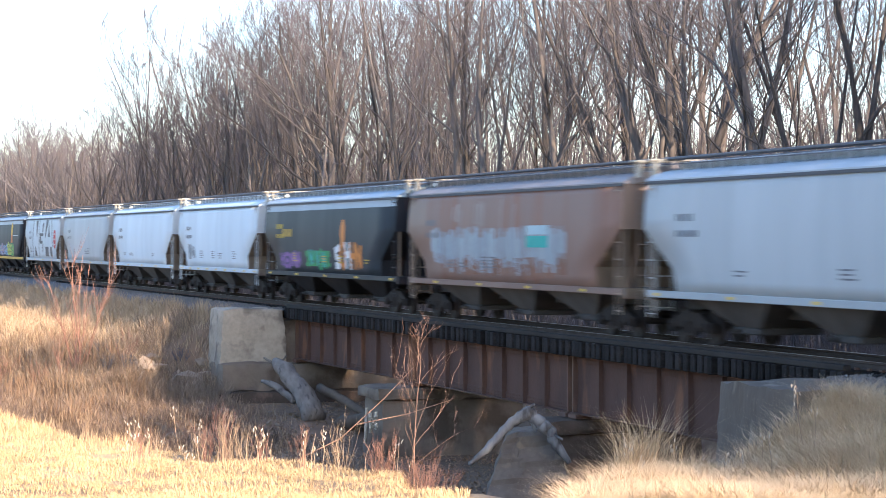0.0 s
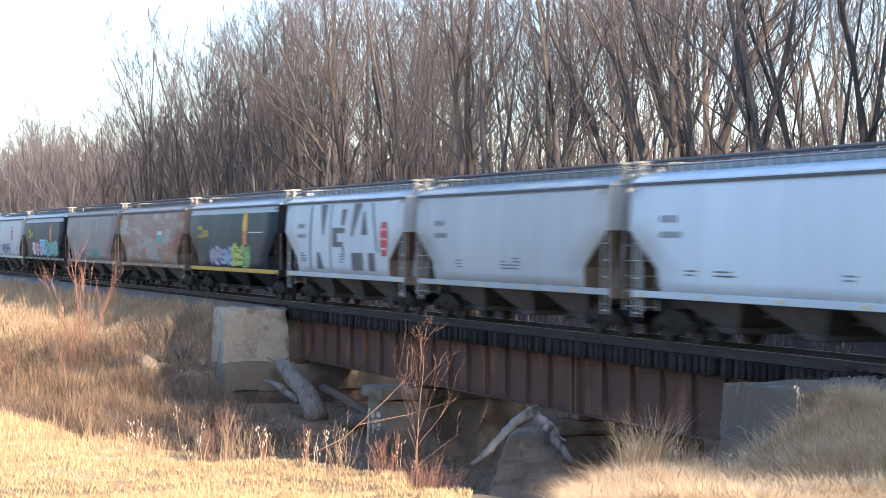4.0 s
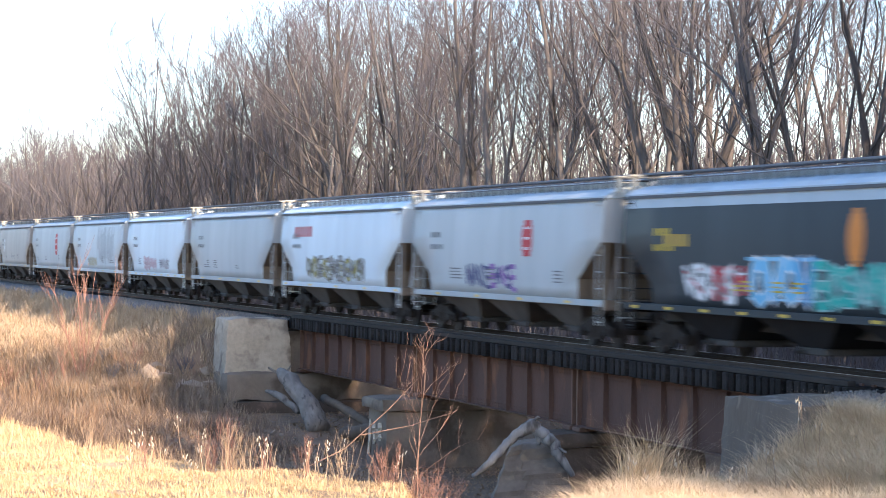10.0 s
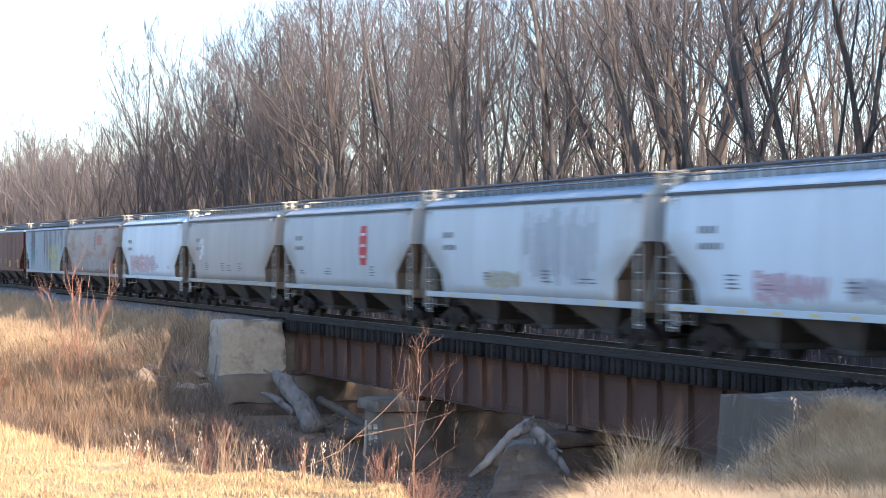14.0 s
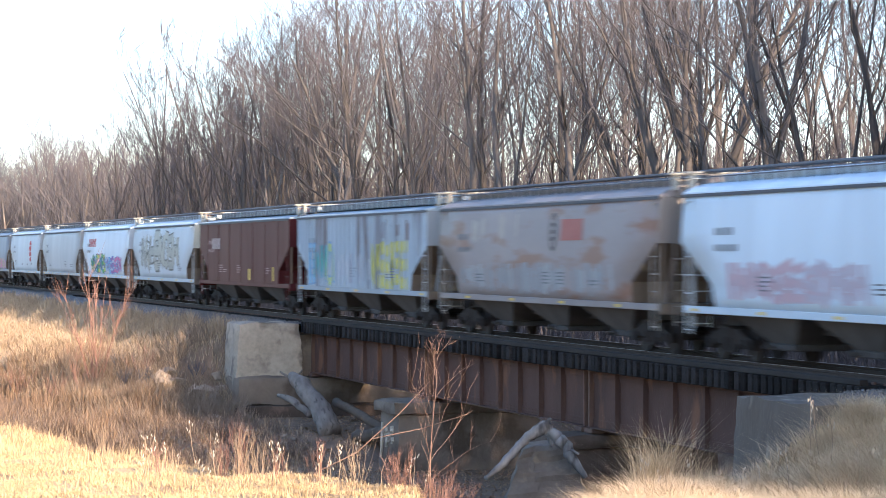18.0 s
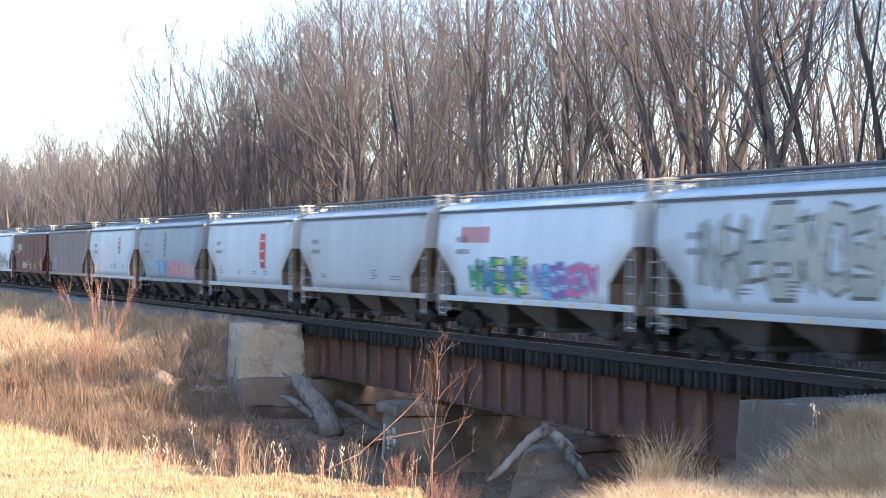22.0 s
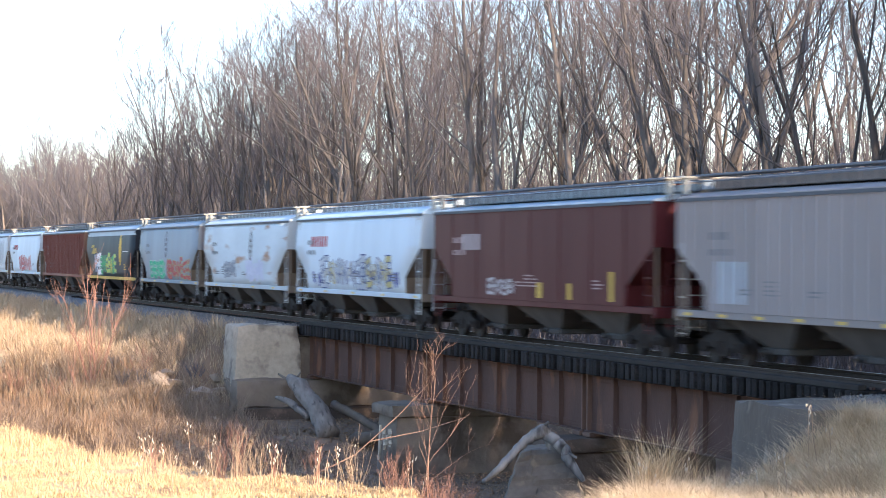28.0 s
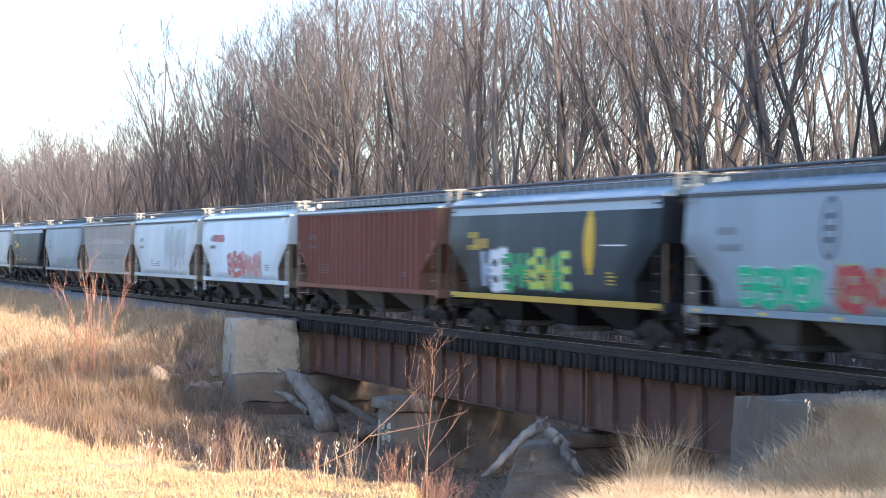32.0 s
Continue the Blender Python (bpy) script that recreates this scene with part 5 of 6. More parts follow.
def graffiti(kind, x0, x1, z0, z1, fills, edge, seed, wild=0.5, back=None):
    rng = random.Random(seed)
    mats = [flat_paint(edge)] + [flat_paint(c) for c in fills] + ([flat_paint(back)] if back else [])
    n = max(2, int((x1 - x0) / ((z1 - z0) * 0.58)))
    st = []
    cw = (x1 - x0) / n
    for i in range(n):
        a, b = x0 + i * cw, x0 + (i + 1) * cw
        k = 1 + (i % len(fills) if rng.random() < 0.5 else min(len(fills) - 1, int(len(fills) * i / n)))
        lo, hi = z0 + rng.uniform(0, 0.15) * (z1 - z0), z1 - rng.uniform(0, 0.2) * (z1 - z0)
        pick = lambda: (rng.uniform(a - 0.1 * cw, b + 0.1 * cw), rng.uniform(lo, hi))
        shape = rng.choice("NVSHEO")
        j = lambda: rng.uniform(-0.12, 0.12) * wild
        if shape == "N":
            lines = [[(a, lo + j()), (a + 0.1 * cw, hi)], [(a + 0.1 * cw, hi), (b - 0.1 * cw, lo)], [(b - 0.1 * cw, lo), (b, hi + j())]]
        elif shape == "V":
            lines = [[(a, hi), (0.5 * (a + b) + j(), lo), (b, hi)]]
        elif shape == "S":
            lines = [[(b, hi), (a, hi - 0.15), (a + 0.1, 0.5 * (lo + hi)), (b, 0.45 * (lo + hi) + 0.05 * lo), (b - 0.1, lo), (a, lo)]]
        elif shape == "H":
            lines = [[(a + 0.1, lo), (a + j(), hi)], [(a, 0.5 * (lo + hi)), (b, 0.5 * (lo + hi) + j())], [(b, lo + j()), (b - 0.1, hi)]]
        elif shape == "E":
            lines = [[(b, hi), (a, hi), (a + j(), lo), (b, lo + j())], [(a, 0.5 * (lo + hi)), (b, 0.5 * (lo + hi))]]
        else:
            lines = [[(a, lo + 0.2), (a + 0.3 * cw, hi), (b - 0.1, hi - 0.1), (b, lo + 0.2), (0.5 * (a + b), lo), (a, lo + 0.25)]]
        w = min(cw, z1 - z0) * rng.uniform(0.26, 0.4)
        for ln in lines:
            st.append((ln, w * 1.45, 0, 0))
            st.append((ln, w, 1, k))
        if wild > 0.7:
            for _ in range(5):
                st.append(([pick(), pick()], w * 0.3, 2, 0 if rng.random() < 0.5 else 1 + rng.randrange(len(fills))))
    if back:
        st.append(([(x0 - 0.2, 0.5 * (z0 + z1)), (x1 + 0.2, 0.5 * (z0 + z1))], (z1 - z0) * 0.85, -1, len(mats) - 1))
    return stroke_mesh(kind, st, mats)


def ragged_patch(kind, x0, x1, z0, z1, cols, seed, fray=0.35, thin=1.0):
    """Worn or washed-over paint: many narrow runs with uneven ends."""
    rng = random.Random(seed)
    st, h = [], z1 - z0
    x = x0
    while x < x1:
        w = rng.uniform(0.06, 0.22)
        edge = min(1, 4 * min(x - x0, x1 - x) / (x1 - x0) + 0.35)
        if rng.random() < thin:
            st.append(([(x, z0 + fray * h * rng.random() + (1 - edge) * h * 0.3), (x + rng.uniform(-0.05, 0.05), z1 - fray * h * rng.random() * 0.8)], w * 1.15, rng.choice((0, 0.3)), rng.randrange(len(cols))))
        x += w
    return stroke_mesh(kind, st, [flat_paint(c) for c in cols])


def wedges(kind, shapes, col):
    """Solid tapering shapes: (left, right) at the upper height, (left, right) at the lower one."""
    v, f = [], []
    for a0, a1, za, b0, b1, zb in shapes:
        n = max(2, int((za - zb) / 0.2))
        k = len(v)
        for i in range(n + 1):
            t = i / n
            z = za + (zb - za) * t
            for x in (a0 + (b0 - a0) * t, a1 + (b1 - a1) * t):
                v.append((x, -side_y(kind, z) - 0.012, z))
        f += [(k + 2 * i, k + 2 * i + 2, k + 2 * i + 3, k + 2 * i + 1) for i in range(n)]
    return mesh_from("graffiti", v, f, flat_paint(col))


def ellipse_strokes(x, z, rx, rz, w, layer=1, k=0, n=20):
    return [([(x + rx * math.cos(2 * math.pi * i / n), z + rz * math.sin(2 * math.pi * i / n)) for i in range(n + 1)], w, layer, k)]


def truck_parts(car, x):
    t = add("truck", None, car, at=pose(x, 0, 0))

    def frame_mesh(y):
        prof = [(-1.22, 0.30), (-1.22, 0.55), (-0.95, 0.62), (-0.55, 0.78), (0.55, 0.78), (0.95, 0.62), (1.22, 0.55), (1.22, 0.30), (1.0, 0.28), (0.92, 0.42), (0.45, 0.42), (0.35, 0.22), (-0.35, 0.22), (-0.45, 0.42), (-0.92, 0.42), (-1.0, 0.28)]
        b = Build().prism(prof, y - 0.07, y + 0.07)
        s = 1 if y > 0 else -1
        for xx in (-0.89, 0.89):
            b.cyl((xx, y, 0.43), (xx, y + s * 0.14, 0.43), 0.11, 10)
        for k in (-0.2, 0, 0.2):
            b.cyl((k, y + s * 0.04, 0.27), (k, y + s * 0.04, 0.60), 0.07, 8)
        return b.mesh("side_frame", TRUCK, False)

    for y in (-1.0, 1.0):
        add("side_frame", cached(("sf", y), lambda: frame_mesh(y)), t)
    add("bolster", cached("bolster", lambda: Build().cbox(-0.2, 0.2, -1.1, 1.1, 0.55, 0.85, 0.03).mesh("bolster", TRUCK)), t)

    def wheel_mesh():
        b = Build().cyl((0, -1.0, 0), (0, 1.0, 0), 0.075, 10)
        for s in (-1, 1):
            b.cyl((0, s * 0.70, 0), (0, s * 0.82, 0), 0.42, 28)
            b.cyl((0, s * 0.67, 0), (0, s * 0.70, 0), 0.445, 28)
            b.cyl((0, s * 0.815, 0), (0, s * 0.87, 0), 0.15, 12)
            for q in range(3):
                an = 2 * math.pi * q / 3
                b.box(-0.03, 0.03, s * 0.815 - 0.012, s * 0.815 + 0.012, 0.19, 0.33, Matrix.Rotation(an, 4, "Y"))
        return b.mesh("wheelset", WHEEL)

    for xx in (-0.89, 0.89):
        w = add("wheelset", cached("wheelset", wheel_mesh), t)
        w.matrix_parent_inverse = Matrix.Translation((xx, 0, 0.42))
        WHEELS.append(w)


WHEELS, CARS = [], []


def hopper_car(L, spec):
    """One covered hopper car. Local x runs towards the train's head."""
    kind, c = spec["kind"], spec["body"]
    body = paint(c, spec.get("stain"), spec.get("amount", 0.62), patchy=spec.get("patchy", False))
    roof = paint(spec.get("roof", c), spec.get("roofstain"), 0.6)
    sillc = paint(spec.get("sill", tuple(0.82 * v for v in c)))
    endm = paint(spec.get("end", tuple(0.6 * a + 0.4 * b for a, b in zip(c, (0.30, 0.22, 0.14)))), RUSTB, 0.58)
    ladderm = paint(tuple(0.5 * v + 0.5 * w for v, w in zip(c, (0.36, 0.30, 0.22)))) if sum(c) > 0.3 else endm
    car = thing("hopper_car", spec["label"], "covered hopper", group="train cars")
    key = (kind, round(L, 2))

    def use(me, *mats):
        """A copy of a cached mesh's look: one mesh a paint."""
        m = me.copy()
        m.materials.clear()
        for x in mats:
            m.materials.append(x)
        return m

    bme = use(cached(("body", *key), lambda: body_mesh(kind, L)), body, endm, SLOPE if sum(c) > 0.3 else endm)
    bme.polygons.foreach_set("material_index", [0 if abs(p.normal.x) < 0.25 else 1 if abs(p.normal.x) > 0.97 and p.center.z > ZLOW else 2 for p in bme.polygons])
    if kind == "round":
        bme.polygons.foreach_set("use_smooth", [abs(p.normal.x) <= 0.25 and abs(p.normal.z) < 0.9 for p in bme.polygons])
    bo = add("body", bme, car)
    add("roof", roof_mesh(kind, L).mesh("roof", roof), car, spec.get("rooflabel", ""))
    w = side_y(kind, Z1)
    for s in (-1, 1):
        y0, y1 = sorted((s * (w + 0.004), s * (w + 0.05)))
        add("eave", Build().box(-(L / 2 - 0.75), L / 2 - 0.75, y0, y1, Z1 - 0.06, Z1 + 0.02).mesh("eave", SHADED_EAVE), car)
        y0, y1 = sorted((s * 1.40, s * 1.53))
        sl = add("side_sill", Build().cbox(-(L / 2 - 0.75), L / 2 - 0.75, y0, y1, Z0 - 0.17, Z0 + 0.004, 0.012).mesh("side_sill", sillc), car)
        if s < 0:
            for q in range(9):
                if spec.get("tabs", 1) and (q + spec.get("seed", 0)) % (1 if spec.get("tabs", 1) > 1 else 2) == 0:
                    x = -(L / 2 - 1.4) + (L - 2.8) * q / 8
                    add("reflector", Build().box(x - 0.16, x + 0.16, -1.538, -1.531, Z0 - 0.125, Z0 - 0.055).mesh("reflector", flat_paint((0.72, 0.50, 0.06))), sl, "yellow reflective strip")
        add("running_board", use(cached(("rb", round(L, 2), s), lambda: running_board(L, s * 0.72).mesh("running_board", GRATE)), GRATE), car, "grey walkway grating on short posts")
    if kind != "round":
        n = 7 if kind == "flat" else 24
        for s in (-1, 1):
            posts = []
            for i in range(n):
                x = -(L / 2 - 2.6) + (L - 5.2) * i / (n - 1)
                r = 0.05 if kind == "rib" else 0.02
                y0, y1 = sorted((s * 1.541, s * (1.541 + (0.055 if kind == "rib" else 0.012))))
                posts.append(Build().box(x - r, x + r, y0, y1, Z0, Z1 - 0.06))
            if kind == "rib":
                for k in (-1, 1):
                    for i in range(3):
                        x = k * (L / 2 - 2.1 + 0.55 * i)
                        y0, y1 = sorted((s * 1.541, s * 1.596))
                        posts.append(Build().box(x - 0.05, x + 0.05, y0, y1, ZEND + 0.1 - 0.45 * (2 - i), Z1 - 0.06))
            for pb in posts:
                add("side_post", pb.mesh("side_post", body), bo)
    if c == BLACKISH:
        x = L / 2 - 0.80
        me = stroke_mesh(kind, [([(-x, 3.85), (x, 3.85)], 0.26, 0, 0)], [roof])
        me.name = "top_band"
        add("top_band", me, bo, "pale blue-grey band below the roof")
    # roof hatches under the walkways
    HL = (L - 5.2) / 6 - 0.03
    for q in range(4):
        x = -(L / 2 - 2.6) + (L - 5.2) * q / 3
        add("hatch", Build().cbox(x - HL, x + HL, -0.40, 0.40, 4.30, 4.56, 0.03).mesh("hatch", roof), car)
    # bays and outlets
    half = (L - 5.2) / 6
    for q in range(3):
        x = (q - 1) * half * 2
        ch = add("hopper_bay", use(chute(x, half - 0.04, kind).mesh("hopper_bay", CHUTE), paint(spec["under"]) if "under" in spec else CHUTE), car)
        add("outlet_gate", Build().cbox(x - 0.72, x + 0.72, -0.85, 0.85, 0.34, 0.50, 0.03).cyl((x - 0.3, -1.1, 0.42), (x - 0.3, 1.1, 0.42), 0.05, 8).mesh("outlet_gate", UNDER), ch)
    add("centre_sill", Build().cbox(-(L / 2 - 0.5), L / 2 - 0.5, -0.3, 0.3, 0.72, 1.06, 0.02).mesh("centre_sill", UNDER), car)
    for s in (-1, 1):
        xe = s * (L / 2 - 0.72)
        pb = Build()
        x0, x1 = sorted((s * (L / 2 - 2.6), s * (L / 2 - 0.62)))
        pb.cbox(x0, x1, -1.52, 1.52, Z0 - 0.10, Z0 - 0.02, 0.01)
        x0, x1 = sorted((s * (L / 2 - 0.74), s * (L / 2 - 0.60)))
        pb.cbox(x0, x1, -1.54, 1.54, Z0 - 0.26, Z0 + 0.02, 0.015)
        add("end_platform", pb.mesh("end_platform", SLOPE if sum(c) > 0.3 else endm), car)
        for yy in (-1.42, 1.42):
            px = s * (L / 2 - 0.76)
            add("corner_post", Build().box(px - 0.03, px + 0.03, yy - 0.03, yy + 0.03, Z0, ZEND + 0.25).mesh("corner_post", SLOPE), car)
            add("side_ladder", ladder(yy * 1.07, s * (L / 2 - 1.05), 0.62, 3.95, 0.42).mesh("side_ladder", ladderm), car)
        add("end_ladder", ladder(-0.95, s * (L / 2 - 0.60), 0.75, 4.55, 0.42, "y").mesh("end_ladder", ladderm), car)
        for yy in (-0.85, 0.85):
            br = Build().cyl((s * (L / 2 - 1.9), yy, Z0 - 0.05), (s * (L / 2 - 1.35), yy, 2.55), 0.05, 6)
            add("end_brace", br.mesh("end_brace", endm), car)
        rp = Build()
        x0, x1 = sorted((s * (L / 2 - 0.66), s * (L / 2 - 0.34)))
        rp.cbox(x0, x1, -1.35, 1.35, 4.57, 4.62, 0.01)
        for yy in (-1.2, 1.2):
            rp.box(x0, x1, yy - 0.02, yy + 0.02, 4.18, 4.57)
        add("roof_platform", rp.mesh("roof_platform", paint((0.5, 0.46, 0.38))), car)
        x0, x1 = sorted((s * (L / 2 - 0.62), s * (L / 2 - 0.02)))
        cp = Build().cbox(x0, x1, -0.14, 0.14, 0.70, 0.98, 0.03)
        cp.cyl((s * (L / 2 - 0.5), -0.35, 0.9), (s * (L / 2 - 0.08), -0.3, 0.42), 0.03, 6)
        add("coupler", cp.mesh("coupler", TRUCK), car)
        truck_parts(car, s * (L / 2 - 2.35))
    wheel = Build().tube([(-(L / 2 - 0.55), 0.5 + 0.28 * math.cos(k * math.pi / 6), 2.9 + 0.28 * math.sin(k * math.pi / 6)) for k in range(13)], [0.02] * 13, 5)
    for k in range(3):
        wheel.cyl((-(L / 2 - 0.55), 0.5, 2.9), (-(L / 2 - 0.55), 0.5 + 0.27 * math.cos(k * 2.1), 2.9 + 0.27 * math.sin(k * 2.1)), 0.015, 5)
    wheel.box(-(L / 2 - 0.55), -(L / 2 - 0.74), 0.42, 0.58, 2.8, 3.0)
    add("brake_wheel", wheel.mesh("brake_wheel", TRUCK), car)
    # lettering as plain bars
    xl, ink = -(L / 2 - 2.7), spec.get("ink", (0.16, 0.17, 0.19))
    rects = []
    for i in range(4):
        rects.append((xl + 0.26 * i, xl + 0.26 * i + 0.15, 3.02, 3.20))
    for i in range(6):
        rects.append((xl + 0.22 * i, xl + 0.22 * i + 0.12, 2.64, 2.80))
    rng = random.Random(spec.get("seed", 0))
    for i in range(4):
        x = xl + 0.4 + rng.uniform(0, L - 7)
        for q in range(rng.randint(2, 4)):
            rects.append((x, x + rng.uniform(0.4, 0.75), 1.72 + 0.10 * q, 1.76 + 0.10 * q))
    tagged(add("lettering", bars(kind, rects, flat_paint(ink)), bo, "small painted reporting marks"), kind="stuff")
    for g in spec.get("paint", ()):
        what, *a = g
        X = lambda u: u * (L - 4.2)
        if what == "tag":
            u0, u1, z0, z1, fills, edge, wild = a[:7]
            add("graffiti", graffiti(kind, X(u0), X(u1), z0, z1, fills, edge, spec.get("seed", 0) * 13 + int(u0 * 100), wild, a[7] if len(a) > 7 else None), bo, a[8] if len(a) > 8 else "spray-painted lettering")
        elif what == "oval":
            u, z, rx, rz, col = a
            st = ellipse_strokes(X(u), z, rx, rz, 0.11)
            st += [([(X(u) - rx * 0.5, z + q * rz * 0.4), (X(u) + rx * 0.5, z + q * rz * 0.4)], rz * 0.2, 1, 0) for q in (-1, 0, 1)]
            add("emblem", stroke_mesh(kind, st, [flat_paint(col)]), bo, "painted oval emblem")
        elif what == "disc":
            u, z, rx, rz, col = a
            st = [([(X(u) - rx * math.sqrt(max(0, 1 - q * q)), z + q * rz), (X(u) + rx * math.sqrt(max(0, 1 - q * q)), z + q * rz)], rz * 0.24, 1.2, 0) for q in [-0.9 + 0.2 * k for k in range(10)]]
            add("graffiti", stroke_mesh(kind, st, [flat_paint(col)]), bo, "painted rounded shape")
        elif what == "logo":
            u0, u1, z0, z1, col = a
            h = (z1 - z0) / 7
            st = [([(X(u0) + e, z0 + h * (q + 0.5)), (X(u1) - e, z0 + h * (q + 0.5))], h * 1.02, 1.2, 0) for q, e in zip(range(7), (0.12, 0.03, 0, 0, 0, 0.03, 0.12))]
            for q in (1.5, 3.5, 5.5):
                n = 4
                d = (X(u1) - X(u0) - 0.3) / n
                st += [([(X(u0) + 0.15 + d * i, z0 + h * q), (X(u0) + 0.15 + d * (i + 0.65), z0 + h * q)], h * 0.5, 2.4, 1) for i in range(n)]
            add("emblem", stroke_mesh(kind, st, [flat_paint(col), flat_paint(WHT)]), bo, "red painted block with pale marks")
        elif what == "patch":
            u0, u1, z0, z1, cols, thin, lab = a
            add("painted_patch", ragged_patch(kind, X(u0), X(u1), z0, z1, cols, spec.get("seed", 0) * 17 + int(u0 * 90), thin=thin), bo, lab)["kind"] = "stuff"
        elif what == "wedges":
            shapes, col, lab = a
            add("graffiti", wedges(kind, [(X(p), X(q), za, X(r), X(w2), zb) for p, q, za, r, w2, zb in shapes], col), bo, lab)
        elif what == "bar":
            u0, u1, z0, z1, col = a
            add("painted_patch", bars(kind, [(X(u0), X(u1), z0, z1)], flat_paint(col)), bo, "painted patch")
        elif what == "word":
            u0, u1, z0, z1, col = a
            n = max(2, int((X(u1) - X(u0)) / (z1 - z0) / 0.8))
            d = (X(u1) - X(u0)) / n
            me = bars(kind, [(X(u0) + d * i, X(u0) + d * i + d * 0.62, z0, z1) for i in range(n)], flat_paint(col))
            add("lettering", me, bo, "painted company name as plain blocks")
    return car


LABELS = {
    WHITE: "white", PALE: "off-white", LGREY: "light grey", BEIGE: "greyish beige", GREY: "grey", BLUEGREY: "blue-grey", LBLUE: "pale blue",
    BROWNGREY: "brown-grey", TAUPE: "taupe grey", BLACKISH: "black", OXIDE: "dark oxide red", RUSTRED: "rust red", RUSTBROWN: "rust brown",
}


def spec(kind, body, extra="weathered", **k):
    shape = {"round": "curved-side", "flat": "flat-side", "rib": "ribbed-side"}[kind]
    return dict(kind=kind, body=body, label=f"{LABELS[body]} {shape} hopper car {extra}", **k)


RED, GRN, TEAL, PNK, BLU, NAVY, PURP, ORG = (0.50, 0.03, 0.05), (0.04, 0.33, 0.12), (0.05, 0.40, 0.36), (0.60, 0.16, 0.34), (0.08, 0.28, 0.55), (0.05, 0.06, 0.18), (0.25, 0.13, 0.38), (0.60, 0.22, 0.04)
SKY, LIME, WHT, OLIVE = (0.20, 0.48, 0.72), (0.45, 0.55, 0.10), (0.70, 0.72, 0.74), (0.22, 0.22, 0.16)
KRED = (0.45, 0.035, 0.05)
BLK = dict(roof=LBLUE, under=(0.03, 0.03, 0.033), end=(0.03, 0.03, 0.035), ink=(0.55, 0.40, 0.04), rooflabel="pale blue-grey roof")

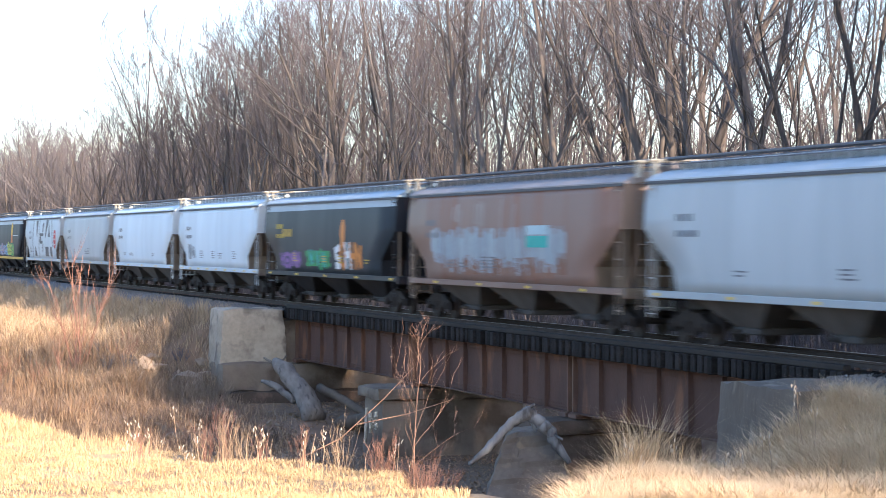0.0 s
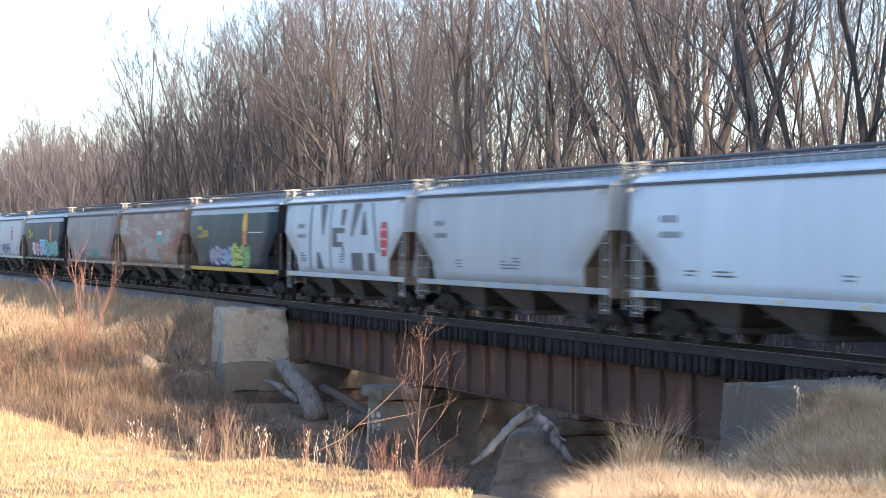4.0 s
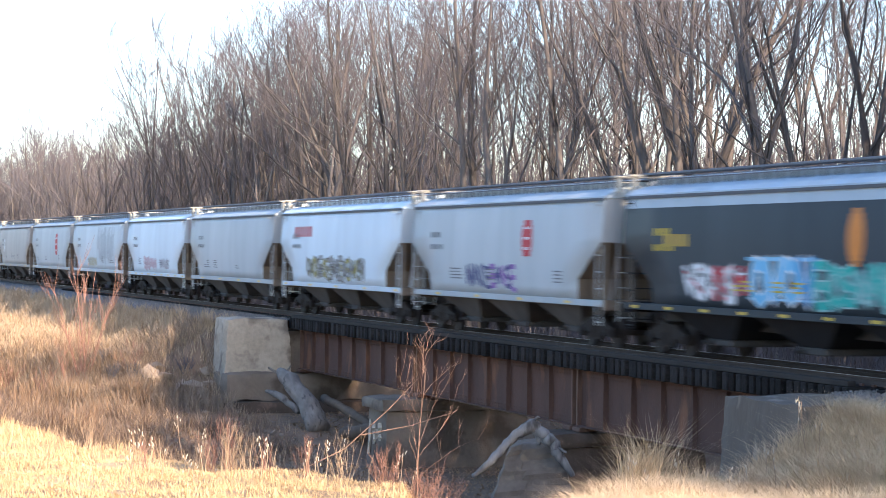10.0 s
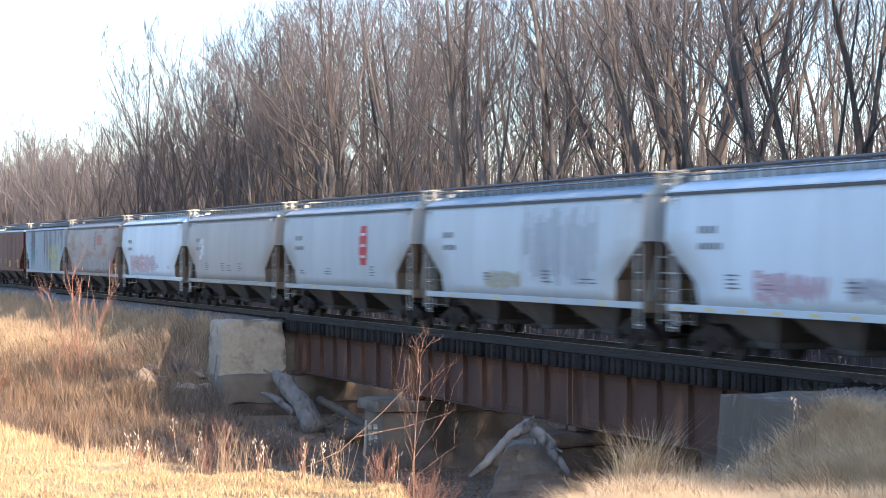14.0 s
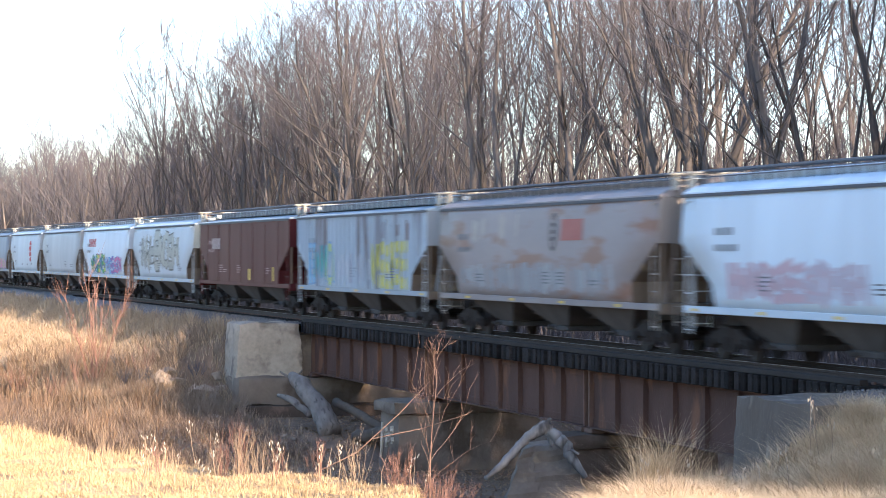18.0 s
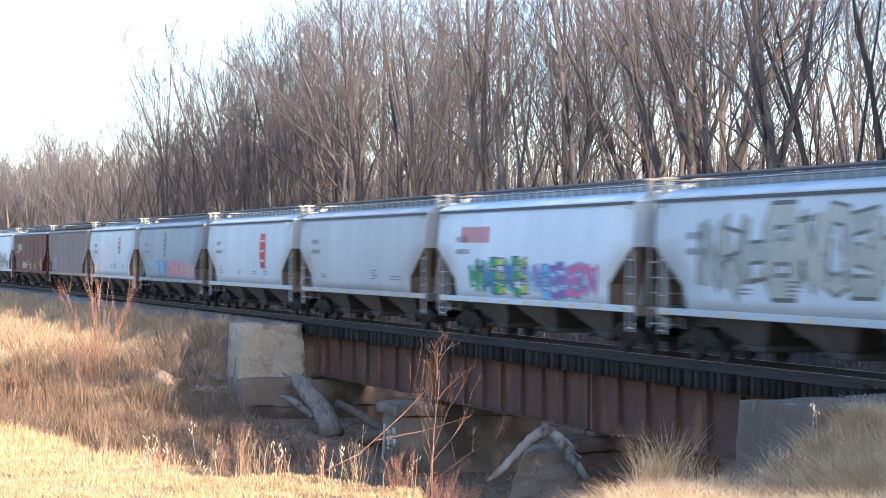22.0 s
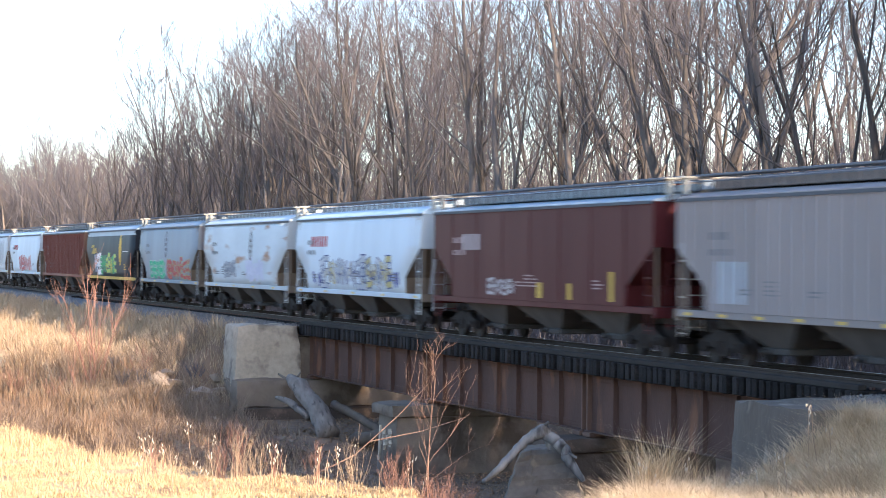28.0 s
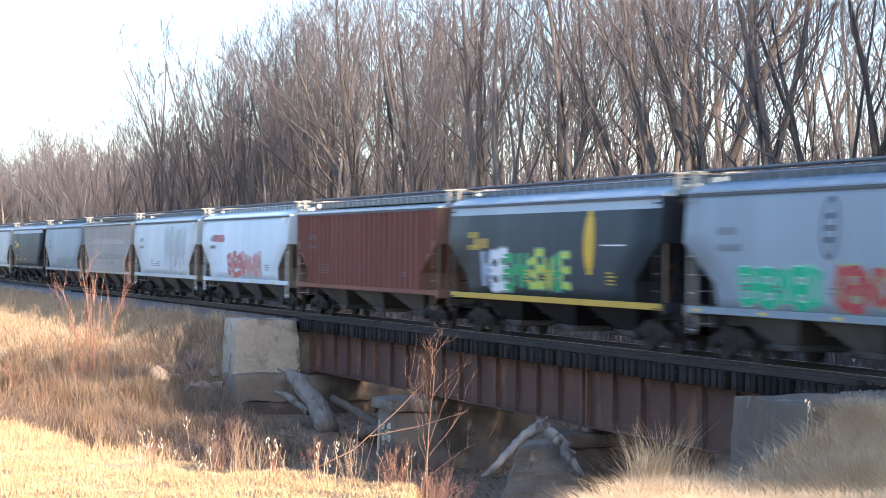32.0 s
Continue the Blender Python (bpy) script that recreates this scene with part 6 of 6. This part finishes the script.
TRAIN = [
    spec("round", LGREY, "clean", seed=90),
    spec("round", LGREY, "with a pink painted emblem", seed=0, paint=[("logo", 0.28, 0.36, 2.4, 3.5, PNK)]),
    spec("round", RUSTBROWN, "rusted with pale patches", seed=1, stain=(0.27, 0.14, 0.10), amount=0.56, roof=TAUPE, paint=[("patch", -0.42, 0.34, 1.5, 3.0, [(0.31, 0.37, 0.43), (0.36, 0.41, 0.45), (0.28, 0.31, 0.34)], 1.0, "faded pale blue paint showing through the rust"), ("patch", -0.30, 0.34, 1.4, 2.1, [(0.26, 0.13, 0.085), (0.20, 0.105, 0.075)], 0.55, "rust runs"), ("patch", -0.30, 0.1, 2.7, 3.8, [(0.30, 0.23, 0.20), (0.34, 0.28, 0.25)], 0.22, "pale scratches"), ("bar", 0.14, 0.25, 2.72, 2.98, (0.42, 0.55, 0.60)), ("bar", 0.14, 0.25, 2.35, 2.68, TEAL)]),
    spec("round", BLACKISH, "with green, white and purple graffiti", seed=2, paint=[("tag", -0.16, 0.04, 1.5, 2.2, [GRN, TEAL], (0.02, 0.08, 0.05), 0.5, GRN), ("disc", 0.17, 2.85, 0.32, 0.45, ORG), ("tag", 0.1, 0.32, 1.45, 2.5, [WHT, ORG], INK, 0.6), ("tag", -0.42, -0.22, 1.45, 2.1, [PURP], NAVY, 0.7), ("word", -0.40, -0.30, 2.7, 3.0, YEL)], **BLK),
    spec("round", WHITE, "with a small dark scribble", seed=3, tabs=2, paint=[("tag", -0.42, -0.32, 1.7, 2.3, [BLUEGREY], GREY, 0.9)]),
    spec("round", WHITE, "clean", seed=4),
    spec("round", LGREY, "clean", seed=5),
    spec("round", PALE, "with large black block letters", seed=6, paint=[("wedges", [(-0.31, -0.295, 3.9, -0.325, -0.31, 1.4), (-0.21, -0.135, 3.9, -0.175, -0.160, 2.75), (-0.24, -0.215, 2.1, -0.25, -0.17, 1.45), (-0.095, -0.085, 3.9, -0.10, -0.09, 1.4), (-0.07, 0.06, 3.02, -0.07, 0.06, 2.82), (-0.07, -0.02, 2.82, -0.07, -0.02, 2.5), (-0.07, 0.04, 2.5, -0.07, 0.04, 2.3), (0.03, 0.05, 2.3, 0.04, 0.045, 1.85), (0.02, 0.07, 3.7, 0.02, 0.05, 3.1), (0.14, 0.22, 3.9, 0.12, 0.14, 2.7), (0.12, 0.23, 2.1, 0.12, 0.23, 1.45), (0.235, 0.25, 3.6, 0.22, 0.285, 2.75), (0.285, 0.345, 2.1, 0.28, 0.35, 1.45), (0.31, 0.325, 3.9, 0.37, 0.385, 2.1)], (0.10, 0.105, 0.12), "black shading of large block letters left in body colour"), ("logo", 0.40, 0.47, 2.0, 3.2, KRED)]),
    spec("round", BLACKISH, "with graffiti and a yellow shape", seed=7, sill=YEL, tabs=0, paint=[("disc", 0.20, 3.2, 0.42, 0.62, (0.68, 0.42, 0.03)), ("bar", 0.175, 0.225, 2.35, 2.95, (0.55, 0.20, 0.04)), ("bar", 0.25, 0.42, 2.86, 2.90, WHT), ("tag", -0.28, 0.02, 1.45, 2.2, [(0.45, 0.42, 0.5), SKY], PURP, 0.8), ("tag", 0.02, 0.26, 1.45, 2.3, [LIME, GRN], (0.5, 0.6, 0.2), 0.8), ("word", -0.40, -0.30, 2.7, 3.0, YEL)], **BLK),
    spec("round", RUSTBROWN, "rusted with pale patches", seed=8, stain=(0.31, 0.29, 0.28), amount=0.50, patchy=True, roof=TAUPE, paint=[("patch", 0.3, 0.44, 1.4, 2.6, [(0.30, 0.15, 0.07)], 0.6, "orange rust runs"), ("bar", 0.14, 0.23, 2.78, 2.98, (0.42, 0.58, 0.60)), ("bar", 0.14, 0.23, 2.42, 2.72, TEAL), ("tag", -0.06, 0.14, 1.5, 2.3, [TAUPE], GREY, 0.8)]),
    spec("round", BROWNGREY, "with an oval emblem and yellow strips", seed=9, tabs=2, paint=[("oval", 0.16, 3.25, 0.32, 0.55, (0.3, 0.28, 0.27)), ("tag", -0.3, -0.1, 1.5, 1.9, [(0.08, 0.20, 0.24)], BROWNGREY, 0.6), ("tag", 0.05, 0.22, 1.45, 1.95, [TEAL], BROWNGREY, 0.8)]),
    spec("round", BLACKISH, "with blue and teal graffiti", seed=10, tabs=2, paint=[("tag", -0.10, 0.10, 1.45, 2.6, [SKY, BLU], WHT, 0.6, SKY), ("tag", 0.10, 0.42, 1.45, 2.4, [TEAL, (0.2, 0.4, 0.4)], (0.3, 0.5, 0.5), 0.8), ("tag", -0.34, -0.12, 1.5, 2.35, [WHT, RED], GREY, 0.8), ("disc", 0.22, 2.95, 0.35, 0.6, ORG), ("word", -0.42, -0.32, 2.75, 3.05, YEL)], **BLK),
    spec("round", LGREY, "with a red emblem and navy graffiti", seed=11, paint=[("logo", 0.16, 0.22, 2.45, 3.5, KRED), ("tag", -0.20, 0.12, 1.5, 2.2, [NAVY, PURP], LGREY, 0.7)]),
    spec("round", WHITE, "with a red name and dark graffiti", seed=12, stain=(0.30, 0.2, 0.13), amount=0.72, paint=[("word", -0.44, -0.24, 3.1, 3.5, KRED), ("tag", -0.30, 0.28, 1.5, 2.3, [OLIVE, GREY, (0.4, 0.36, 0.1)], INK, 0.9)]),
    spec("round", LGREY, "clean", seed=13),
    spec("round", WHITE, "with faint pink graffiti", seed=14, tabs=2, paint=[("tag", -0.22, 0.05, 1.5, 2.1, [(0.55, 0.42, 0.48)], (0.45, 0.36, 0.42), 0.8), ("tag", 0.12, 0.3, 1.55, 2.05, [(0.42, 0.44, 0.5)], (0.36, 0.38, 0.42), 0.9)]),
    spec("round", PALE, "two-toned with faint yellow graffiti", seed=15, roof=LBLUE, paint=[("patch", 0.02, 0.40, 1.5, 3.9, [(0.37, 0.42, 0.47), (0.42, 0.46, 0.50), (0.46, 0.50, 0.54)], 0.95, "blue-grey repainted panel"), ("tag", -0.2, 0.0, 1.5, 2.0, [(0.45, 0.43, 0.3)], (0.36, 0.4, 0.42), 0.9)]),
    spec("round", LGREY, "with a tall red emblem", seed=16, paint=[("logo", 0.17, 0.24, 2.1, 3.5, KRED)]),
    spec("round", BEIGE, "with a white painted sign", seed=17, paint=[("tag", -0.40, -0.34, 2.3, 3.2, [WHT], LGREY, 0.1)]),
    spec("round", WHITE, "with faint pink graffiti", seed=18, paint=[("tag", -0.40, 0.1, 1.5, 2.4, [(0.55, 0.40, 0.44), (0.5, 0.46, 0.52)], (0.5, 0.42, 0.46), 0.9)]),
    spec("round", TAUPE, "rusted, with an oval emblem", seed=19, stain=(0.27, 0.18, 0.14), amount=0.53, patchy=True, roof=TAUPE, paint=[("oval", 0.10, 3.2, 0.28, 0.5, (0.12, 0.1, 0.1)), ("bar", 0.14, 0.25, 2.95, 3.55, (0.34, 0.11, 0.09)), ("patch", -0.44, 0.40, 1.36, 2.35, [(0.36, 0.37, 0.38), (0.31, 0.33, 0.35), (0.28, 0.29, 0.30)], 0.8, "faded pale wash low on the side"), ("patch", -0.38, -0.1, 2.9, 3.8, [(0.40, 0.35, 0.31)], 0.2, "pale scratches")]),
    spec("rib", LBLUE, "with blue and yellow graffiti", seed=20, stain=(0.16, 0.13, 0.13), amount=0.55, paint=[("patch", 0.18, 0.46, 2.9, 3.85, [(0.16, 0.10, 0.09), (0.20, 0.13, 0.12)], 0.55, "dark rust stain"), ("patch", -0.2, 0.14, 1.4, 2.6, [(0.36, 0.36, 0.42), (0.48, 0.50, 0.54)], 0.6, "faded wash"), ("tag", -0.46, -0.22, 1.45, 2.9, [SKY, TEAL, LIME], BLU, 0.7), ("tag", 0.14, 0.44, 1.45, 2.9, [(0.62, 0.58, 0.05)], (0.5, 0.48, 0.1), 0.4)]),
    spec("flat", OXIDE, "with a white company name", seed=21, roof=LBLUE, sill=OXIDE, end=OXIDE, ink=(0.32, 0.2, 0.2), tabs=0, paint=[("word", -0.40, -0.28, 2.8, 3.3, (0.45, 0.36, 0.36)), ("bar", 0.1, 0.13, 1.4, 1.9, YEL), ("bar", 0.40, 0.42, 1.4, 2.0, YEL)]),
    spec("round", PALE, "with large grey-green graffiti letters", seed=22, end=(0.62, 0.58, 0.46), paint=[("tag", -0.40, 0.32, 1.7, 3.7, [(0.34, 0.36, 0.34), (0.42, 0.43, 0.38)], (0.12, 0.13, 0.12), 0.9)]),
    spec("round", WHITE, "with a red name and bright graffiti", seed=23, tabs=2, paint=[("word", -0.42, -0.22, 3.0, 3.5, KRED), ("tag", -0.36, 0.02, 1.45, 2.5, [GRN, LIME, BLU], NAVY, 0.9), ("tag", 0.02, 0.42, 1.45, 2.4, [SKY, PURP, PNK], BLU, 0.9)]),
    spec("round", LGREY, "clean", seed=24, tabs=2),
    spec("round", PALE, "with a tall red emblem", seed=25, paint=[("logo", 0.19, 0.27, 2.0, 3.5, KRED)]),
    spec("round", BLUEGREY, "with blue and pink graffiti", seed=26, stain=(0.30, 0.33, 0.35), amount=0.6, paint=[("oval", -0.06, 3.1, 0.3, 0.6, (0.10, 0.11, 0.13)), ("tag", -0.40, -0.02, 1.4, 2.4, [SKY, BLU], (0.5, 0.3, 0.1), 0.9), ("tag", 0.0, 0.46, 1.4, 2.2, [PNK, (0.55, 0.3, 0.5)], (0.4, 0.45, 0.1), 0.9)]),
    spec("round", PALE, "with a red emblem", seed=27, paint=[("logo", 0.20, 0.26, 2.6, 3.6, (0.40, 0.12, 0.14))]),
    spec("rib", TAUPE, "with a pale painted patch", seed=28, roof=TAUPE, tabs=2, paint=[("bar", -0.44, -0.32, 1.5, 2.5, (0.42, 0.46, 0.5))]),
    spec("flat", OXIDE, "with a white company name", seed=29, roof=LBLUE, sill=OXIDE, end=OXIDE, ink=(0.4, 0.28, 0.28), tabs=0, paint=[("word", -0.40, -0.28, 2.8, 3.3, (0.48, 0.40, 0.40)), ("tag", -0.24, -0.08, 1.45, 1.95, [(0.5, 0.45, 0.45)], OXIDE, 0.7), ("bar", 0.04, 0.07, 1.4, 1.85, YEL), ("bar", 0.2, 0.22, 1.4, 1.85, YEL), ("bar", 0.40, 0.42, 1.4, 2.2, YEL)]),
    spec("round", WHITE, "with a red name and dark graffiti", seed=30, paint=[("word", -0.42, -0.24, 2.95, 3.35, KRED), ("tag", -0.32, 0.36, 1.45, 2.5, [(0.52, 0.56, 0.62), (0.42, 0.46, 0.52), (0.50, 0.44, 0.20)], (0.06, 0.08, 0.20), 0.9), ("patch", 0.28, 0.44, 1.4, 2.1, [(0.08, 0.10, 0.32)], 0.6, "dark blue spray"), ("patch", -0.4, -0.3, 1.4, 2.0, [(0.12, 0.14, 0.34)], 0.5, "dark blue spray")]),
    spec("round", PALE, "with rust spots and faint graffiti", seed=31, stain=(0.34, 0.20, 0.12), amount=0.585, patchy=True, paint=[("oval", 0.12, 3.0, 0.26, 0.6, (0.2, 0.2, 0.2)), ("tag", -0.28, -0.1, 1.6, 2.3, [(0.36, 0.4, 0.46)], (0.16, 0.18, 0.22), 0.9), ("tag", 0.06, 0.28, 1.45, 2.4, [(0.55, 0.58, 0.72)], (0.6, 0.62, 0.75), 0.9)]),
    spec("round", BLUEGREY, "with green and red graffiti", seed=32, stain=(0.3, 0.32, 0.34), amount=0.62, paint=[("oval", -0.02, 3.15, 0.34, 0.65, (0.09, 0.10, 0.13)), ("tag", -0.36, -0.06, 1.4, 2.3, [(0.03, 0.42, 0.22)], (0.35, 0.6, 0.45), 0.5, (0.04, 0.36, 0.2)), ("tag", 0.0, 0.46, 1.4, 2.4, [(0.40, 0.06, 0.07)], (0.3, 0.4, 0.2), 0.9)]),
    spec("round", BLACKISH, "with green graffiti and a yellow shape", seed=33, sill=YEL, tabs=0, paint=[("disc", 0.26, 2.85, 0.40, 0.85, (0.64, 0.40, 0.03)), ("bar", 0.32, 0.44, 2.76, 2.80, WHT), ("tag", -0.22, 0.16, 1.5, 2.6, [GRN, LIME, GRN], (0.1, 0.25, 0.2), 0.5), ("tag", -0.36, -0.2, 1.5, 2.6, [(0.30, 0.38, 0.5), WHT], GREY, 0.5), ("word", -0.42, -0.32, 2.7, 3.0, YEL)], **BLK),
    spec("rib", RUSTRED, "dull and evenly weathered", seed=34, roof=LGREY, tabs=0, sill=RUSTRED),
    spec("round", WHITE, "with a red name and red graffiti", seed=35, paint=[("word", -0.42, -0.24, 2.95, 3.3, KRED), ("tag", -0.20, 0.26, 1.4, 2.5, [(0.5, 0.14, 0.14), (0.55, 0.3, 0.3)], (0.4, 0.2, 0.22), 0.8)]),
    spec("round", PALE, "two-toned and clean", seed=36, roof=LBLUE, paint=[("patch", 0.04, 0.42, 1.4, 3.9, [(0.37, 0.42, 0.47), (0.42, 0.46, 0.50)], 0.95, "blue-grey repainted panel")]),
    spec("rib", BEIGE, "with pale and dark bands", seed=37, paint=[("bar", -0.46, 0.46, 2.0, 2.3, (0.2, 0.19, 0.18)), ("bar", -0.46, 0.46, 2.9, 3.2, (0.55, 0.55, 0.52))]),
    spec("round", BLUEGREY, "with faint graffiti", seed=38, paint=[("tag", -0.2, 0.3, 1.4, 2.0, [(0.25, 0.35, 0.35)], GREY, 0.8)]),
    spec("round", BLACKISH, "with a dull yellow name", seed=39, paint=[("word", -0.40, -0.30, 2.7, 3.0, YEL)], **BLK),
    spec("round", LGREY, "clean", seed=40),
    spec("round", PALE, "clean", seed=41),
]
# joints between the cars at the clip's start, from the head of the train backwards
JOINTS = [-14.6, -33.2, -52.78, -72.42, -92.2, -109.9, -128.08, -146.06, -163.47, -182.22, -201.03, -220.25, -239.68, -257.71, -275.68, -293.63, -310.53, -329.73, -348.2, -366.8, -384.28, -403.57, -422.44, -441.61, -459.69, -477.66, -496.02, -513.98, -532.56, -549.83, -568.36, -587.88, -606.2, -624.05, -641.06, -659.46, -679.27, -697.64, -715.94, -733.45, -750.94, -769.28, -787.6, -806.0]


def build_train():
    for s, a, b in zip(TRAIN, JOINTS, JOINTS[1:]):
        L = a - b
        car = hopper_car(L, s)
        CARS.append((car, (a + b) / 2))
        car.matrix_basis = pose((a + b) / 2, 0, 0.006)


build_train()


# ---------------------------------------------------------------- motion of the train
def travel(t):
    """Metres gone since the clip's start."""
    return 18.5577 * t - 0.0038074 * t * t - 3.25e-06 * t ** 3


def motions():
    for car, x in CARS:
        walk(car, [(t, pose(x + travel(t), 0, 0.006)) for t in range(0, 33, 2)])
    rows = [(k / FPS, pose(0, 0, 0, 0, math.degrees(travel(k / FPS) / 0.42), 0)) for k in range(0, 32 * FPS + 1)]
    lead = WHEELS[0]
    walk(lead, rows)
    act, slot = lead.animation_data.action, lead.animation_data.action_slot
    for w in WHEELS[1:]:
        w.rotation_mode = "QUATERNION"
        d = w.animation_data_create()
        d.action = act
        d.action_slot = slot


motions()
